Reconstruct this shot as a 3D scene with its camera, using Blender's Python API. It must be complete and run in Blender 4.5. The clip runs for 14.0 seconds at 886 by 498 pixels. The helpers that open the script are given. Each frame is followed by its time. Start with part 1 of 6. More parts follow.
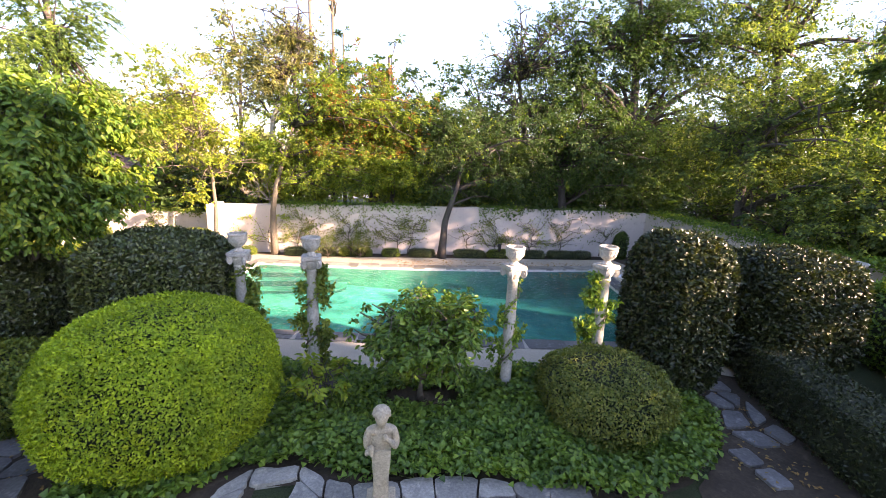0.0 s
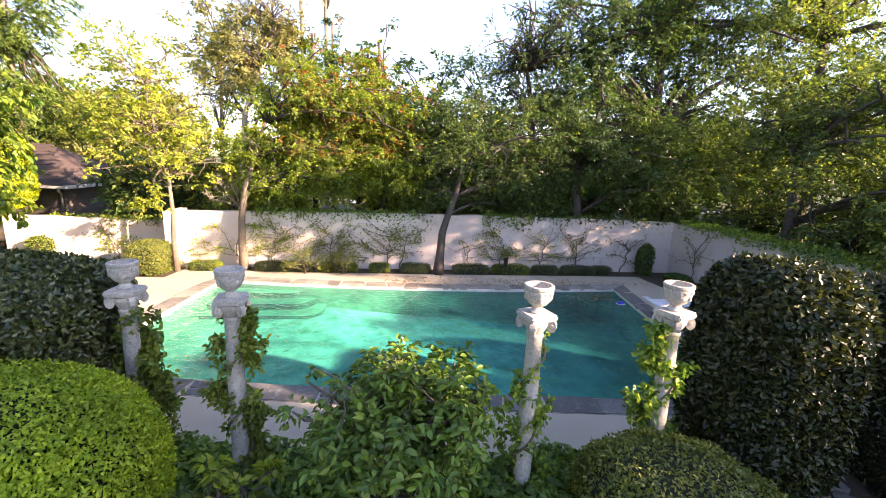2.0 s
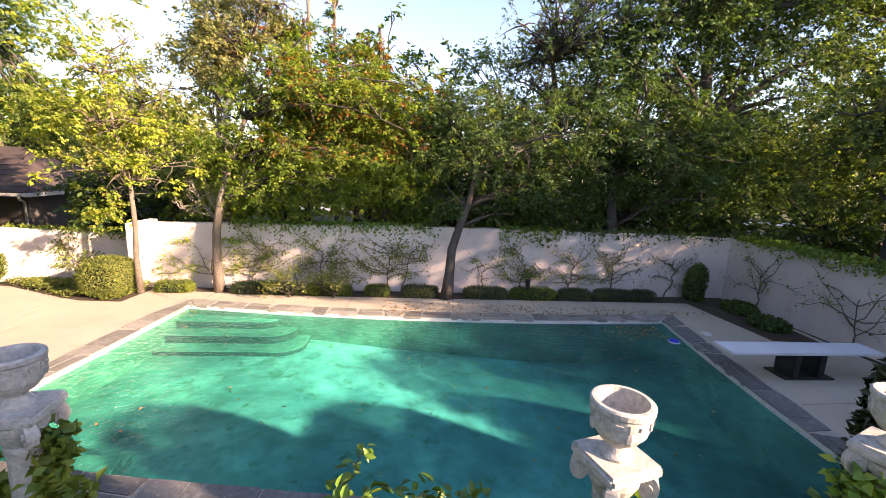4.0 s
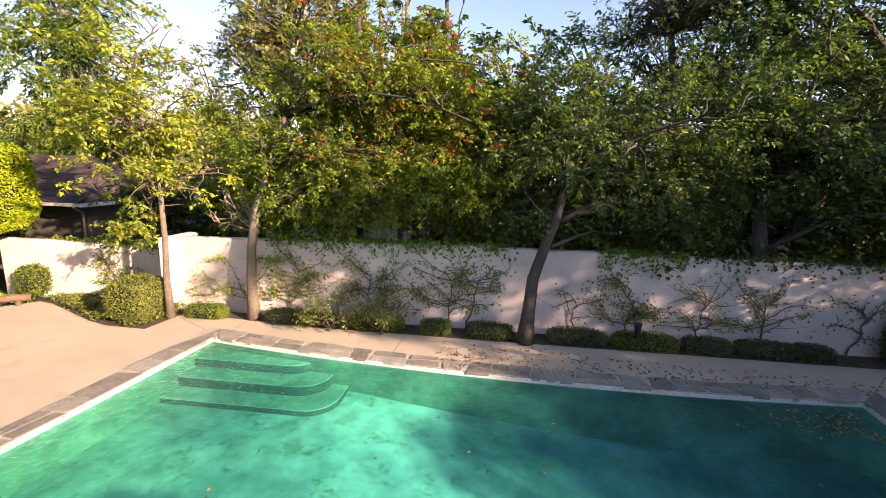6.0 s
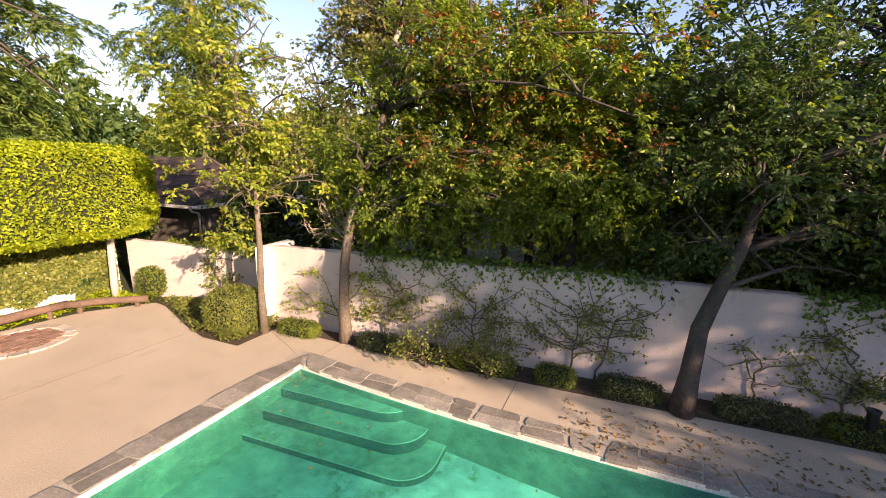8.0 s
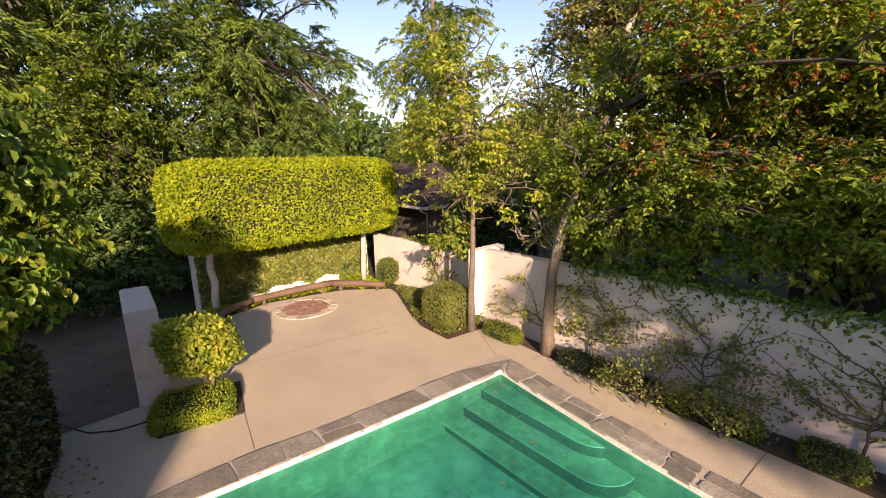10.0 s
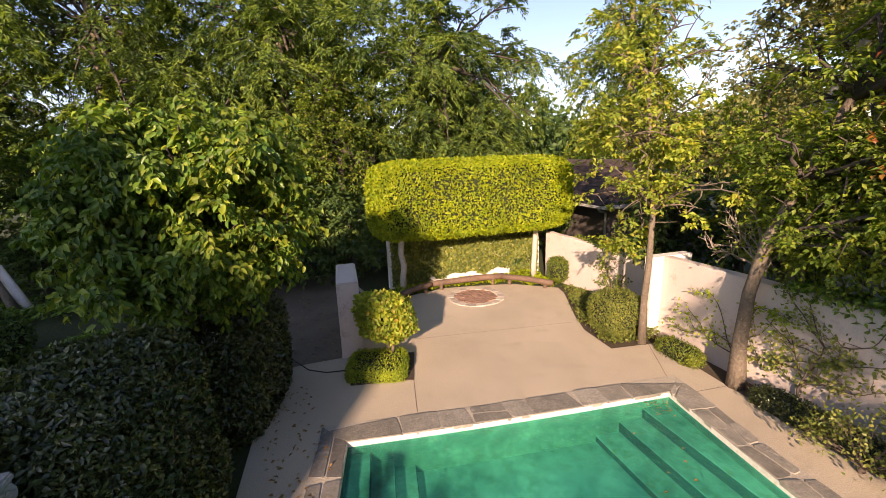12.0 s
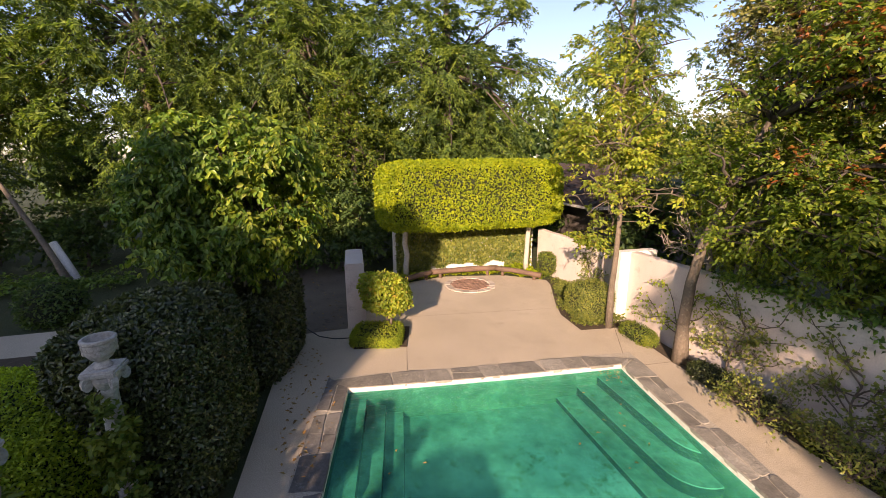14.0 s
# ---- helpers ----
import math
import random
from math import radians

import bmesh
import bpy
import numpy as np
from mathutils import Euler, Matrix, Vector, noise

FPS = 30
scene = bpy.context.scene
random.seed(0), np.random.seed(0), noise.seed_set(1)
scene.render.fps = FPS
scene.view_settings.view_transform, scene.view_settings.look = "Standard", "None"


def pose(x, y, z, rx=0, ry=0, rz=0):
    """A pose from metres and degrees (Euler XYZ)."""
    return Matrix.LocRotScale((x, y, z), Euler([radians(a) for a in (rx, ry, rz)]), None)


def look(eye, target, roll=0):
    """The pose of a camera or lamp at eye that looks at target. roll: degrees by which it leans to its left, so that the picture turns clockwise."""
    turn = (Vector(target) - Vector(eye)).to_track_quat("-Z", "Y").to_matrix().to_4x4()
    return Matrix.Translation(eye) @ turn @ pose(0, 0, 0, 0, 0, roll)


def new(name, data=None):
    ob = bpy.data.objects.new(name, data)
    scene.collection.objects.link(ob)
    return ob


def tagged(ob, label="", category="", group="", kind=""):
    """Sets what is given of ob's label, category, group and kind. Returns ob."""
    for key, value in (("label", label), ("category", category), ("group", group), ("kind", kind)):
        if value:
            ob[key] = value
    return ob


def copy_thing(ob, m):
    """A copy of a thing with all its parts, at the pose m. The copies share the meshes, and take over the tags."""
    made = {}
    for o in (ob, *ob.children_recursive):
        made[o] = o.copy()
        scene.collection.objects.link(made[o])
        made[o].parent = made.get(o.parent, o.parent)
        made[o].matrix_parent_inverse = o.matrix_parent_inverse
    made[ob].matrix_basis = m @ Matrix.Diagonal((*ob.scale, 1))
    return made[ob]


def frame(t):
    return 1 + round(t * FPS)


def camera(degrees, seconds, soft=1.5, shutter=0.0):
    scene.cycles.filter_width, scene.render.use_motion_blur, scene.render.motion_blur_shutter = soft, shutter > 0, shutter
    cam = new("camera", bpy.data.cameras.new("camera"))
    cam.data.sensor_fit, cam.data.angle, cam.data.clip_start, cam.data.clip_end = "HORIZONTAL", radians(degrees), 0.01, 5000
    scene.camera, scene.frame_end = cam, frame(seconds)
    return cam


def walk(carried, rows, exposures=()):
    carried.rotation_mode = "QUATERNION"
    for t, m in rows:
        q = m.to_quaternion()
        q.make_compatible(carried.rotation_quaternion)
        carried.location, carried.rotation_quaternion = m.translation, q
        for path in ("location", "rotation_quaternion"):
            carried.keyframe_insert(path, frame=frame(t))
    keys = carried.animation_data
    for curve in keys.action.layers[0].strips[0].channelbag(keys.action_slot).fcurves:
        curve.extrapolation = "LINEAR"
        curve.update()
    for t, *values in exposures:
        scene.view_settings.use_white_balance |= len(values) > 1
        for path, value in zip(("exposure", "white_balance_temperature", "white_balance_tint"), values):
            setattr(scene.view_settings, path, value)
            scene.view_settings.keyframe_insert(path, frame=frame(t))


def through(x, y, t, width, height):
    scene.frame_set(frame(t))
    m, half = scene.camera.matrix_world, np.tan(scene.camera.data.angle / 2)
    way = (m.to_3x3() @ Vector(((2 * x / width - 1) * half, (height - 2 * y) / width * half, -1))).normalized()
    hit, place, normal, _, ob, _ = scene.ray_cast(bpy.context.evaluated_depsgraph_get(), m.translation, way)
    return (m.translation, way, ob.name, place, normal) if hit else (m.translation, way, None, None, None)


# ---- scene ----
cam = camera(94.0, 14.0, soft=0.75)
# seconds, x, y, z, heading, pitch, lean
ROWS = [
    (0.0, 4.646, -7.997, 3.391, -6.49, -12.42, -2.34),
    (0.5, 4.743, -7.539, 3.326, -6.51, -12.12, -2.37),
    (1.0, 4.841, -7.057, 3.295, -6.49, -11.94, -2.38),
    (1.5, 4.945, -6.534, 3.292, -6.30, -11.90, -2.43),
    (2.0, 5.025, -6.012, 3.289, -6.17, -11.91, -2.46),
    (2.5, 5.062, -5.504, 3.294, -6.21, -11.95, -2.60),
    (5.0, 5.555, -2.964, 3.126, 0.53, -10.33, -2.08),
    (5.5, 5.541, -2.327, 3.141, 3.57, -10.36, -1.92),
    (6.0, 5.488, -1.731, 3.169, 6.41, -10.56, -1.75),
    (6.5, 5.375, -1.176, 3.224, 9.12, -10.93, -1.63),
    (7.0, 5.215, -0.717, 3.292, 11.91, -11.34, -1.54),
    (7.5, 5.001, -0.395, 3.350, 15.06, -11.74, -1.48),
    (10.0, 4.673, 0.049, 3.554, 48.31, -12.55, 0.78),
    (10.5, 4.724, 0.112, 3.555, 55.69, -12.42, 1.23),
    (11.0, 4.792, 0.156, 3.576, 63.33, -12.43, 1.73),
    (11.5, 4.872, 0.161, 3.624, 70.01, -12.59, 1.99),
    (12.0, 4.994, 0.190, 3.655, 73.37, -12.74, 1.96),
    (12.5, 5.207, 0.229, 3.673, 74.62, -12.86, 1.65),
    (13.0, 5.518, 0.239, 3.700, 75.22, -12.98, 1.26),
    (13.5, 5.879, 0.246, 3.715, 75.57, -12.94, 0.82),
    (14.0, 6.301, 0.224, 3.712, 75.54, -12.83, 0.34),
]
walk(cam, [(t, pose(x, y, z, 90 + pitch, roll, yaw)) for t, x, y, z, yaw, pitch, roll in ROWS],
     exposures=[(0.0, 2.8, 8000, 34), (2.5, 2.66, 8000, 34), (5.0, 2.06, 8000, 34), (7.5, 1.67, 8000, 34), (10.0, 1.3, 8100, 33), (14.0, 1.34, 8100, 33)])

from mathutils.geometry import tessellate_polygon

# ---- light ----
SUN_FROM = Vector((0.885, -0.466, 0.0)).normalized()
SUN_EL = radians(19.5)
world = bpy.data.worlds.new("sky")
scene.world = world
world.use_nodes = True
wn = world.node_tree
sky = wn.nodes.new("ShaderNodeTexSky")
sky.sky_type = 'NISHITA'
sky.sun_disc = False
sky.sun_elevation = SUN_EL
sky.sun_rotation = math.atan2(SUN_FROM.x, SUN_FROM.y)
sky.air_density, sky.dust_density, sky.ozone_density = 1.0, 0.5, 3.6
wn.nodes["Background"].inputs["Strength"].default_value = 0.112
wn.links.new(sky.outputs[0], wn.nodes["Background"].inputs["Color"])
sun_data = bpy.data.lights.new("sun", 'SUN')
sun_data.energy, sun_data.angle, sun_data.color = 4.0, radians(0.9), (1.0, 0.87, 0.68)
sun_ob = new("sun", sun_data)
sun_ob.matrix_world = look(tuple(SUN_FROM * 40 * math.cos(SUN_EL) + Vector((5, 0, 40 * math.sin(SUN_EL)))), (5, 0, 0))

# ---- materials ----


def nodes_of(name):
    m = bpy.data.materials.new(name)
    m.use_nodes = True
    nt = m.node_tree
    return m, nt, nt.nodes["Principled BSDF"]


def noise_node(nt, scale, detail=4, rough=0.55, obj=True, stretch=None):
    tc = nt.nodes.new("ShaderNodeTexCoord")
    n = nt.nodes.new("ShaderNodeTexNoise")
    n.inputs["Scale"].default_value, n.inputs["Detail"].default_value, n.inputs["Roughness"].default_value = scale, detail, rough
    geo = nt.nodes.new("ShaderNodeNewGeometry")
    src = geo.outputs["Position"] if obj else tc.outputs["Object"]
    if stretch:
        mp = nt.nodes.new("ShaderNodeMapping")
        mp.inputs["Scale"].default_value = stretch
        nt.links.new(src, mp.inputs["Vector"])
        src = mp.outputs["Vector"]
    nt.links.new(src, n.inputs["Vector"])
    return n


def ramp(nt, fac, stops):
    r = nt.nodes.new("ShaderNodeValToRGB")
    els = r.color_ramp.elements
    while len(els) < len(stops):
        els.new(0.5)
    for e, (p, c) in zip(els, stops):
        e.position, e.color = p, (*c, 1)
    nt.links.new(fac, r.inputs["Fac"])
    return r


def mix(nt, a, b, fac, mode='MIX'):
    m = nt.nodes.new("ShaderNodeMix")
    m.data_type, m.blend_type = 'RGBA', mode
    for sock, v in ((m.inputs[0], fac), (m.inputs[6], a), (m.inputs[7], b)):
        if hasattr(v, "links"):
            nt.links.new(v, sock)
        elif isinstance(v, (int, float)):
            sock.default_value = v
        else:
            sock.default_value = (*v, 1)
    return m.outputs[2]


def bump(nt, bsdf, height, strength, dist=0.02):
    b = nt.nodes.new("ShaderNodeBump")
    b.inputs["Strength"].default_value, b.inputs["Distance"].default_value = strength, dist
    nt.links.new(height, b.inputs["Height"])
    nt.links.new(b.outputs[0], bsdf.inputs["Normal"])


def surface(name, c1, c2, big=0.6, fine=30, rough=0.85, bumps=0.3, c3=None, stretch=None, island=0.0, bdist=0.01, pos=(0.3, 0.7), grit=0.8):
    """Mottled dull surface: two colours in large stains, a third in fine grain, and relief."""
    m, nt, p = nodes_of(name)
    n1, n2 = noise_node(nt, big, 5, 0.6, stretch=stretch), noise_node(nt, fine, 3, 0.6)
    col = ramp(nt, n1.outputs["Fac"], [(pos[0], c1), (pos[1], c2)]).outputs[0]
    grain = ramp(nt, n2.outputs["Fac"], [(0.35, (0.72, 0.72, 0.72)), (0.65, (1.12, 1.12, 1.12))]).outputs[0]
    col = mix(nt, col, grain, grit, 'MULTIPLY')
    if c3:
        n3 = noise_node(nt, big * 4.3, 6, 0.7)
        col = mix(nt, col, c3, ramp(nt, n3.outputs["Fac"], [(0.56, (0, 0, 0)), (0.7, (1, 1, 1))]).outputs[0])
    if island:
        info = nt.nodes.new("ShaderNodeObjectInfo")
        v = ramp(nt, info.outputs["Random"], [(0, (1 - island,) * 3), (1, (1 + island * 0.6,) * 3)]).outputs[0]
        col = mix(nt, col, v, 1.0, 'MULTIPLY')
    nt.links.new(col, p.inputs["Base Color"])
    p.inputs["Roughness"].default_value = rough
    bump(nt, p, n2.outputs["Fac"], bumps, bdist)
    return m


def leaf_mat(name, cols, rough=0.45, through=0.35, patch=0.5, gloss=0.3):
    """Foliage: each leaf takes a colour from cols, larger patches shift it, light shines through."""
    m, nt, p = nodes_of(name)
    geo = nt.nodes.new("ShaderNodeNewGeometry")
    step = 1 / max(1, len(cols) - 1)
    c = ramp(nt, geo.outputs["Random Per Island"], [(i * step, k) for i, k in enumerate(cols)]).outputs[0]
    n = noise_node(nt, patch, 3)
    v = ramp(nt, n.outputs["Fac"], [(0.3, (0.72, 0.75, 0.7)), (0.7, (1.25, 1.2, 1.1))]).outputs[0]
    c = mix(nt, c, v, 1.0, 'MULTIPLY')
    n2 = noise_node(nt, patch * 5.3, 2)
    v2 = ramp(nt, n2.outputs["Fac"], [(0.35, (0.80, 0.86, 0.95)), (0.65, (1.22, 1.12, 0.95))]).outputs[0]
    c = mix(nt, c, v2, 1.0, 'MULTIPLY')
    nt.links.new(c, p.inputs["Base Color"])
    p.inputs["Roughness"].default_value = rough
    p.inputs["Specular IOR Level"].default_value = gloss
    tr = nt.nodes.new("ShaderNodeBsdfTranslucent")
    bright = mix(nt, c, (1.5, 1.6, 0.7), 1.0, 'MULTIPLY')
    nt.links.new(bright, tr.inputs["Color"])
    ms = nt.nodes.new("ShaderNodeMixShader")
    ms.inputs[0].default_value = through
    nt.links.new(p.outputs[0], ms.inputs[1])
    nt.links.new(tr.outputs[0], ms.inputs[2])
    nt.links.new(ms.outputs[0], nt.nodes["Material Output"].inputs["Surface"])
    return m


M = {}
M["stucco"] = surface("stucco", (0.54, 0.455, 0.41), (0.67, 0.585, 0.53), 0.9, 45, 0.9, 0.35, (0.44, 0.365, 0.32), stretch=(1, 1, 0.3), grit=0.3)
M["whitewash"] = surface("whitewash", (0.72, 0.68, 0.64), (0.82, 0.79, 0.75), 1.2, 40, 0.9, 0.3)
M["deck"] = surface("aggregate_concrete", (0.425, 0.362, 0.275), (0.56, 0.478, 0.365), 0.55, 62, 0.9, 0.7, (0.39, 0.33, 0.245), bdist=0.006, grit=1.0)
M["stone"] = surface("flagstone", (0.30, 0.27, 0.225), (0.45, 0.395, 0.32), 3.0, 40, 0.8, 0.5, (0.50, 0.42, 0.33), island=0.22)
M["bluestone"] = surface("bluestone", (0.125, 0.12, 0.11), (0.20, 0.192, 0.178), 2.0, 30, 0.75, 0.45, (0.30, 0.29, 0.27), island=0.3)
M["slate"] = surface("grey_slate", (0.20, 0.19, 0.165), (0.36, 0.335, 0.285), 2.6, 36, 0.78, 0.8, (0.44, 0.39, 0.31), island=0.35)
M["mortar"] = surface("mortar", (0.36, 0.32, 0.26), (0.48, 0.43, 0.35), 2.0, 50, 0.95, 0.4)
M["plaster"] = surface("pool_tile_band", (0.62, 0.60, 0.54), (0.75, 0.73, 0.68), 3.0, 30, 0.6, 0.2, (0.45, 0.42, 0.30))
# pool floor: bleached plaster in the middle, algae thicker at the steps; deep end also depth-darkened
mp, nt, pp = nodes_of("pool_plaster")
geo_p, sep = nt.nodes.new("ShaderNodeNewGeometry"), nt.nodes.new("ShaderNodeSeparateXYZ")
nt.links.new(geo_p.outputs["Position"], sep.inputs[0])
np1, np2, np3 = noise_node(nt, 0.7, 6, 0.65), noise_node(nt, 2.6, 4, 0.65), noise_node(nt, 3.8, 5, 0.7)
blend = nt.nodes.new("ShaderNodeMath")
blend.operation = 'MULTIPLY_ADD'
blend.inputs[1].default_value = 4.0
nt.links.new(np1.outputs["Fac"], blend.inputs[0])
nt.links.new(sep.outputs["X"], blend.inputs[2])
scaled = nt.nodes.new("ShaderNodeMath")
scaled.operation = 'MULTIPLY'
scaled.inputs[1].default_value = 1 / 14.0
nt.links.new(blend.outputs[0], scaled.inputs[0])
# deep-end stops: algae plus painted dimming of light in deep water
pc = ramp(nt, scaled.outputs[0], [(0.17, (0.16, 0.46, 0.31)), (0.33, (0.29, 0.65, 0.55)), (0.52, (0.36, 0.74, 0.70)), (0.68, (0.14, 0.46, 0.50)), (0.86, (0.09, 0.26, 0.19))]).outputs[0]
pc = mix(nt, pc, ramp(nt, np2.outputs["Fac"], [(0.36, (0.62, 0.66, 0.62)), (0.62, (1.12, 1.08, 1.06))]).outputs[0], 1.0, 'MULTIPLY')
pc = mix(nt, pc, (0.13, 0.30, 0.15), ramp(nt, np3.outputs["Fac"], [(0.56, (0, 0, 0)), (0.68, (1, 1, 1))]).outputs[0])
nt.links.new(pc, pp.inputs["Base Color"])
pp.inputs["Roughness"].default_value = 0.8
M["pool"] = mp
M["pool_wall"] = surface("algae_wall", (0.055, 0.17, 0.085), (0.15, 0.32, 0.19), 1.2, 6.0, 0.8, 0.1, (0.13, 0.17, 0.06), pos=(0.38, 0.62))
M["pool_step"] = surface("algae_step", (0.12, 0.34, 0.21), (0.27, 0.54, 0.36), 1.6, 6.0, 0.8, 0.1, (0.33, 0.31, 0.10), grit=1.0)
# algae risers darkened to near black, painting in their unlit faces
M["pool_riser"] = surface("dark_algae_riser", (0.008, 0.035, 0.02), (0.025, 0.075, 0.04), 1.6, 8.0, 0.8, 0.1, (0.10, 0.16, 0.05))
# path colour darkened to stand for the deep shade on it
M["shade_toned"] = surface("shade_dark_path", (0.10, 0.08, 0.06), (0.17, 0.137, 0.104), 0.9, 40, 0.95, 0.5, (0.05, 0.04, 0.03))
M["soil"] = surface("soil", (0.042, 0.03, 0.018), (0.085, 0.06, 0.037), 1.5, 25, 1.0, 0.8, (0.10, 0.075, 0.05))
M["lawn"] = surface("lawn", (0.024, 0.040, 0.012), (0.042, 0.062, 0.018), 0.7, 60, 1.0, 0.9, (0.07, 0.07, 0.03), bdist=0.03)
M["bark"] = surface("bark", (0.11, 0.088, 0.066), (0.21, 0.168, 0.128), 5.0, 22, 0.95, 0.9, (0.24, 0.23, 0.17), stretch=(1, 1, 0.3), bdist=0.02)
M["bark_dark"] = surface("dark_bark", (0.05, 0.042, 0.036), (0.11, 0.09, 0.075), 5.0, 22, 0.95, 0.9, stretch=(1, 1, 0.3), bdist=0.02)
M["cast"] = surface("cast_stone", (0.37, 0.345, 0.30), (0.53, 0.495, 0.435), 3.0, 35, 0.9, 0.4, (0.25, 0.235, 0.195))
M["statue"] = surface("statue_stone", (0.42, 0.33, 0.22), (0.56, 0.46, 0.32), 4.0, 45, 0.9, 0.4, (0.26, 0.22, 0.16))
# near-black filler: paints the shaded inside of shrubs, also lines the pond
M["core"] = surface("dark_filler", (0.012, 0.018, 0.006), (0.03, 0.04, 0.014), 4.0, 20, 1.0, 0.5)
M["log"] = surface("weathered_log", (0.10, 0.065, 0.045), (0.19, 0.12, 0.085), 3.0, 25, 0.85, 0.6, stretch=(1, 1, 1))
M["brick"] = surface("fire_brick", (0.27, 0.155, 0.11), (0.37, 0.225, 0.165), 4.0, 30, 0.9, 0.4, (0.12, 0.09, 0.08), island=0.3)
M["shingle"] = surface("roof_shingle", (0.045, 0.032, 0.03), (0.10, 0.07, 0.06), 2.0, 20, 0.95, 0.6)
M["siding"] = surface("house_siding", (0.10, 0.085, 0.075), (0.14, 0.12, 0.11), 1.0, 20, 0.8, 0.2)
M["gutter"] = surface("painted_gutter", (0.62, 0.60, 0.57), (0.72, 0.70, 0.67), 2.0, 20, 0.5, 0.1)
M["board"] = surface("diving_board", (0.62, 0.63, 0.64), (0.74, 0.75, 0.76), 2.0, 60, 0.7, 0.4)
M["black"] = surface("black_metal", (0.015, 0.015, 0.015), (0.03, 0.03, 0.03), 4.0, 20, 0.5, 0.1)
M["blue"] = surface("blue_plastic", (0.01, 0.03, 0.45), (0.02, 0.05, 0.6), 4.0, 20, 0.4, 0.05)
M["house"] = surface("house_plaster", (0.62, 0.58, 0.52), (0.72, 0.68, 0.62), 1.0, 20, 0.9, 0.2)
M["pale_bark"] = surface("pale_bark", (0.42, 0.38, 0.32), (0.56, 0.52, 0.46), 4.0, 25, 0.9, 0.5, (0.30, 0.26, 0.21), stretch=(1, 1, 0.4))
M["stone_pale"] = surface("pale_stone", (0.42, 0.36, 0.30), (0.55, 0.48, 0.41), 3.0, 40, 0.85, 0.4, island=0.25)
M["drive"] = surface("drive_concrete", (0.46, 0.45, 0.44), (0.56, 0.55, 0.53), 0.6, 30, 0.9, 0.2)
M["vine"] = surface("vine_stem", (0.09, 0.068, 0.055), (0.16, 0.125, 0.10), 5.0, 22, 0.95, 0.6)
M["twig"] = surface("pale_twig", (0.27, 0.225, 0.175), (0.42, 0.36, 0.29), 6.0, 30, 0.9, 0.3)
M["glass"] = surface("dark_glass", (0.02, 0.025, 0.03), (0.03, 0.035, 0.04), 1.0, 5, 0.08, 0.0)

M["l_ball"] = leaf_mat("clipped_box_leaf", [(0.165, 0.27, 0.026), (0.325, 0.455, 0.042), (0.46, 0.57, 0.06), (0.245, 0.345, 0.035)], patch=1.2)
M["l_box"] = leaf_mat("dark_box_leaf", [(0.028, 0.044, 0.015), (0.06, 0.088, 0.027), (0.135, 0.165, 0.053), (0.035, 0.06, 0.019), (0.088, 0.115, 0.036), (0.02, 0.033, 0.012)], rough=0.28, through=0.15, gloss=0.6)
# l_box darkened: shade on the right-hand hedges is put into the leaf colour
M["l_boxshade"] = leaf_mat("shaded_hedge_leaf", [(0.014, 0.022, 0.007), (0.029, 0.043, 0.013), (0.063, 0.078, 0.026), (0.017, 0.03, 0.009), (0.042, 0.055, 0.017), (0.011, 0.017, 0.006)], rough=0.36, through=0.12, gloss=0.42)
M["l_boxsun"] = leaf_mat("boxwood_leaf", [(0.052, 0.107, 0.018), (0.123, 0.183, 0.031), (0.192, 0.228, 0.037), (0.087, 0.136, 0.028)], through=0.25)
M["l_bushy"] = leaf_mat("pale_boxwood_leaf", [(0.07, 0.11, 0.028), (0.145, 0.19, 0.042), (0.22, 0.245, 0.06), (0.10, 0.14, 0.035), (0.30, 0.31, 0.10)], through=0.25, patch=2.0)
M["l_ivy"] = leaf_mat("ivy_leaf", [(0.035, 0.088, 0.02), (0.10, 0.20, 0.036), (0.185, 0.30, 0.055), (0.065, 0.14, 0.027)], rough=0.32, through=0.25)
M["l_camellia"] = leaf_mat("camellia_leaf", [(0.042, 0.105, 0.02), (0.092, 0.185, 0.032), (0.14, 0.245, 0.04), (0.066, 0.14, 0.025), (0.20, 0.275, 0.048)], rough=0.3, through=0.2)
M["l_slab"] = leaf_mat("ficus_hedge_leaf", [(0.145, 0.232, 0.016), (0.263, 0.355, 0.022), (0.356, 0.423, 0.03), (0.203, 0.287, 0.019)], patch=0.9)
M["l_persim"] = leaf_mat("yellowing_leaf", [(0.082, 0.158, 0.03), (0.16, 0.26, 0.045), (0.105, 0.18, 0.031), (0.36, 0.42, 0.075), (0.21, 0.30, 0.048), (0.084, 0.137, 0.029)], patch=0.4, through=0.5)
M["l_orange"] = leaf_mat("autumn_leaf", [(0.35, 0.09, 0.03), (0.30, 0.16, 0.04), (0.22, 0.06, 0.03), (0.38, 0.22, 0.05)], patch=1.0)
M["l_yellow"] = leaf_mat("pale_yellow_leaf", [(0.199, 0.299, 0.037), (0.299, 0.402, 0.049), (0.127, 0.206, 0.025), (0.381, 0.402, 0.062)], patch=0.8)
M["l_young"] = leaf_mat("thin_pale_leaf", [(0.20, 0.29, 0.05), (0.32, 0.41, 0.065), (0.15, 0.22, 0.04), (0.40, 0.45, 0.08), (0.24, 0.33, 0.055), (0.42, 0.33, 0.08)], patch=0.8, through=0.45)
M["l_dark"] = leaf_mat("oak_leaf", [(0.034, 0.076, 0.028), (0.066, 0.128, 0.041), (0.11, 0.18, 0.055), (0.045, 0.092, 0.032)], through=0.35)
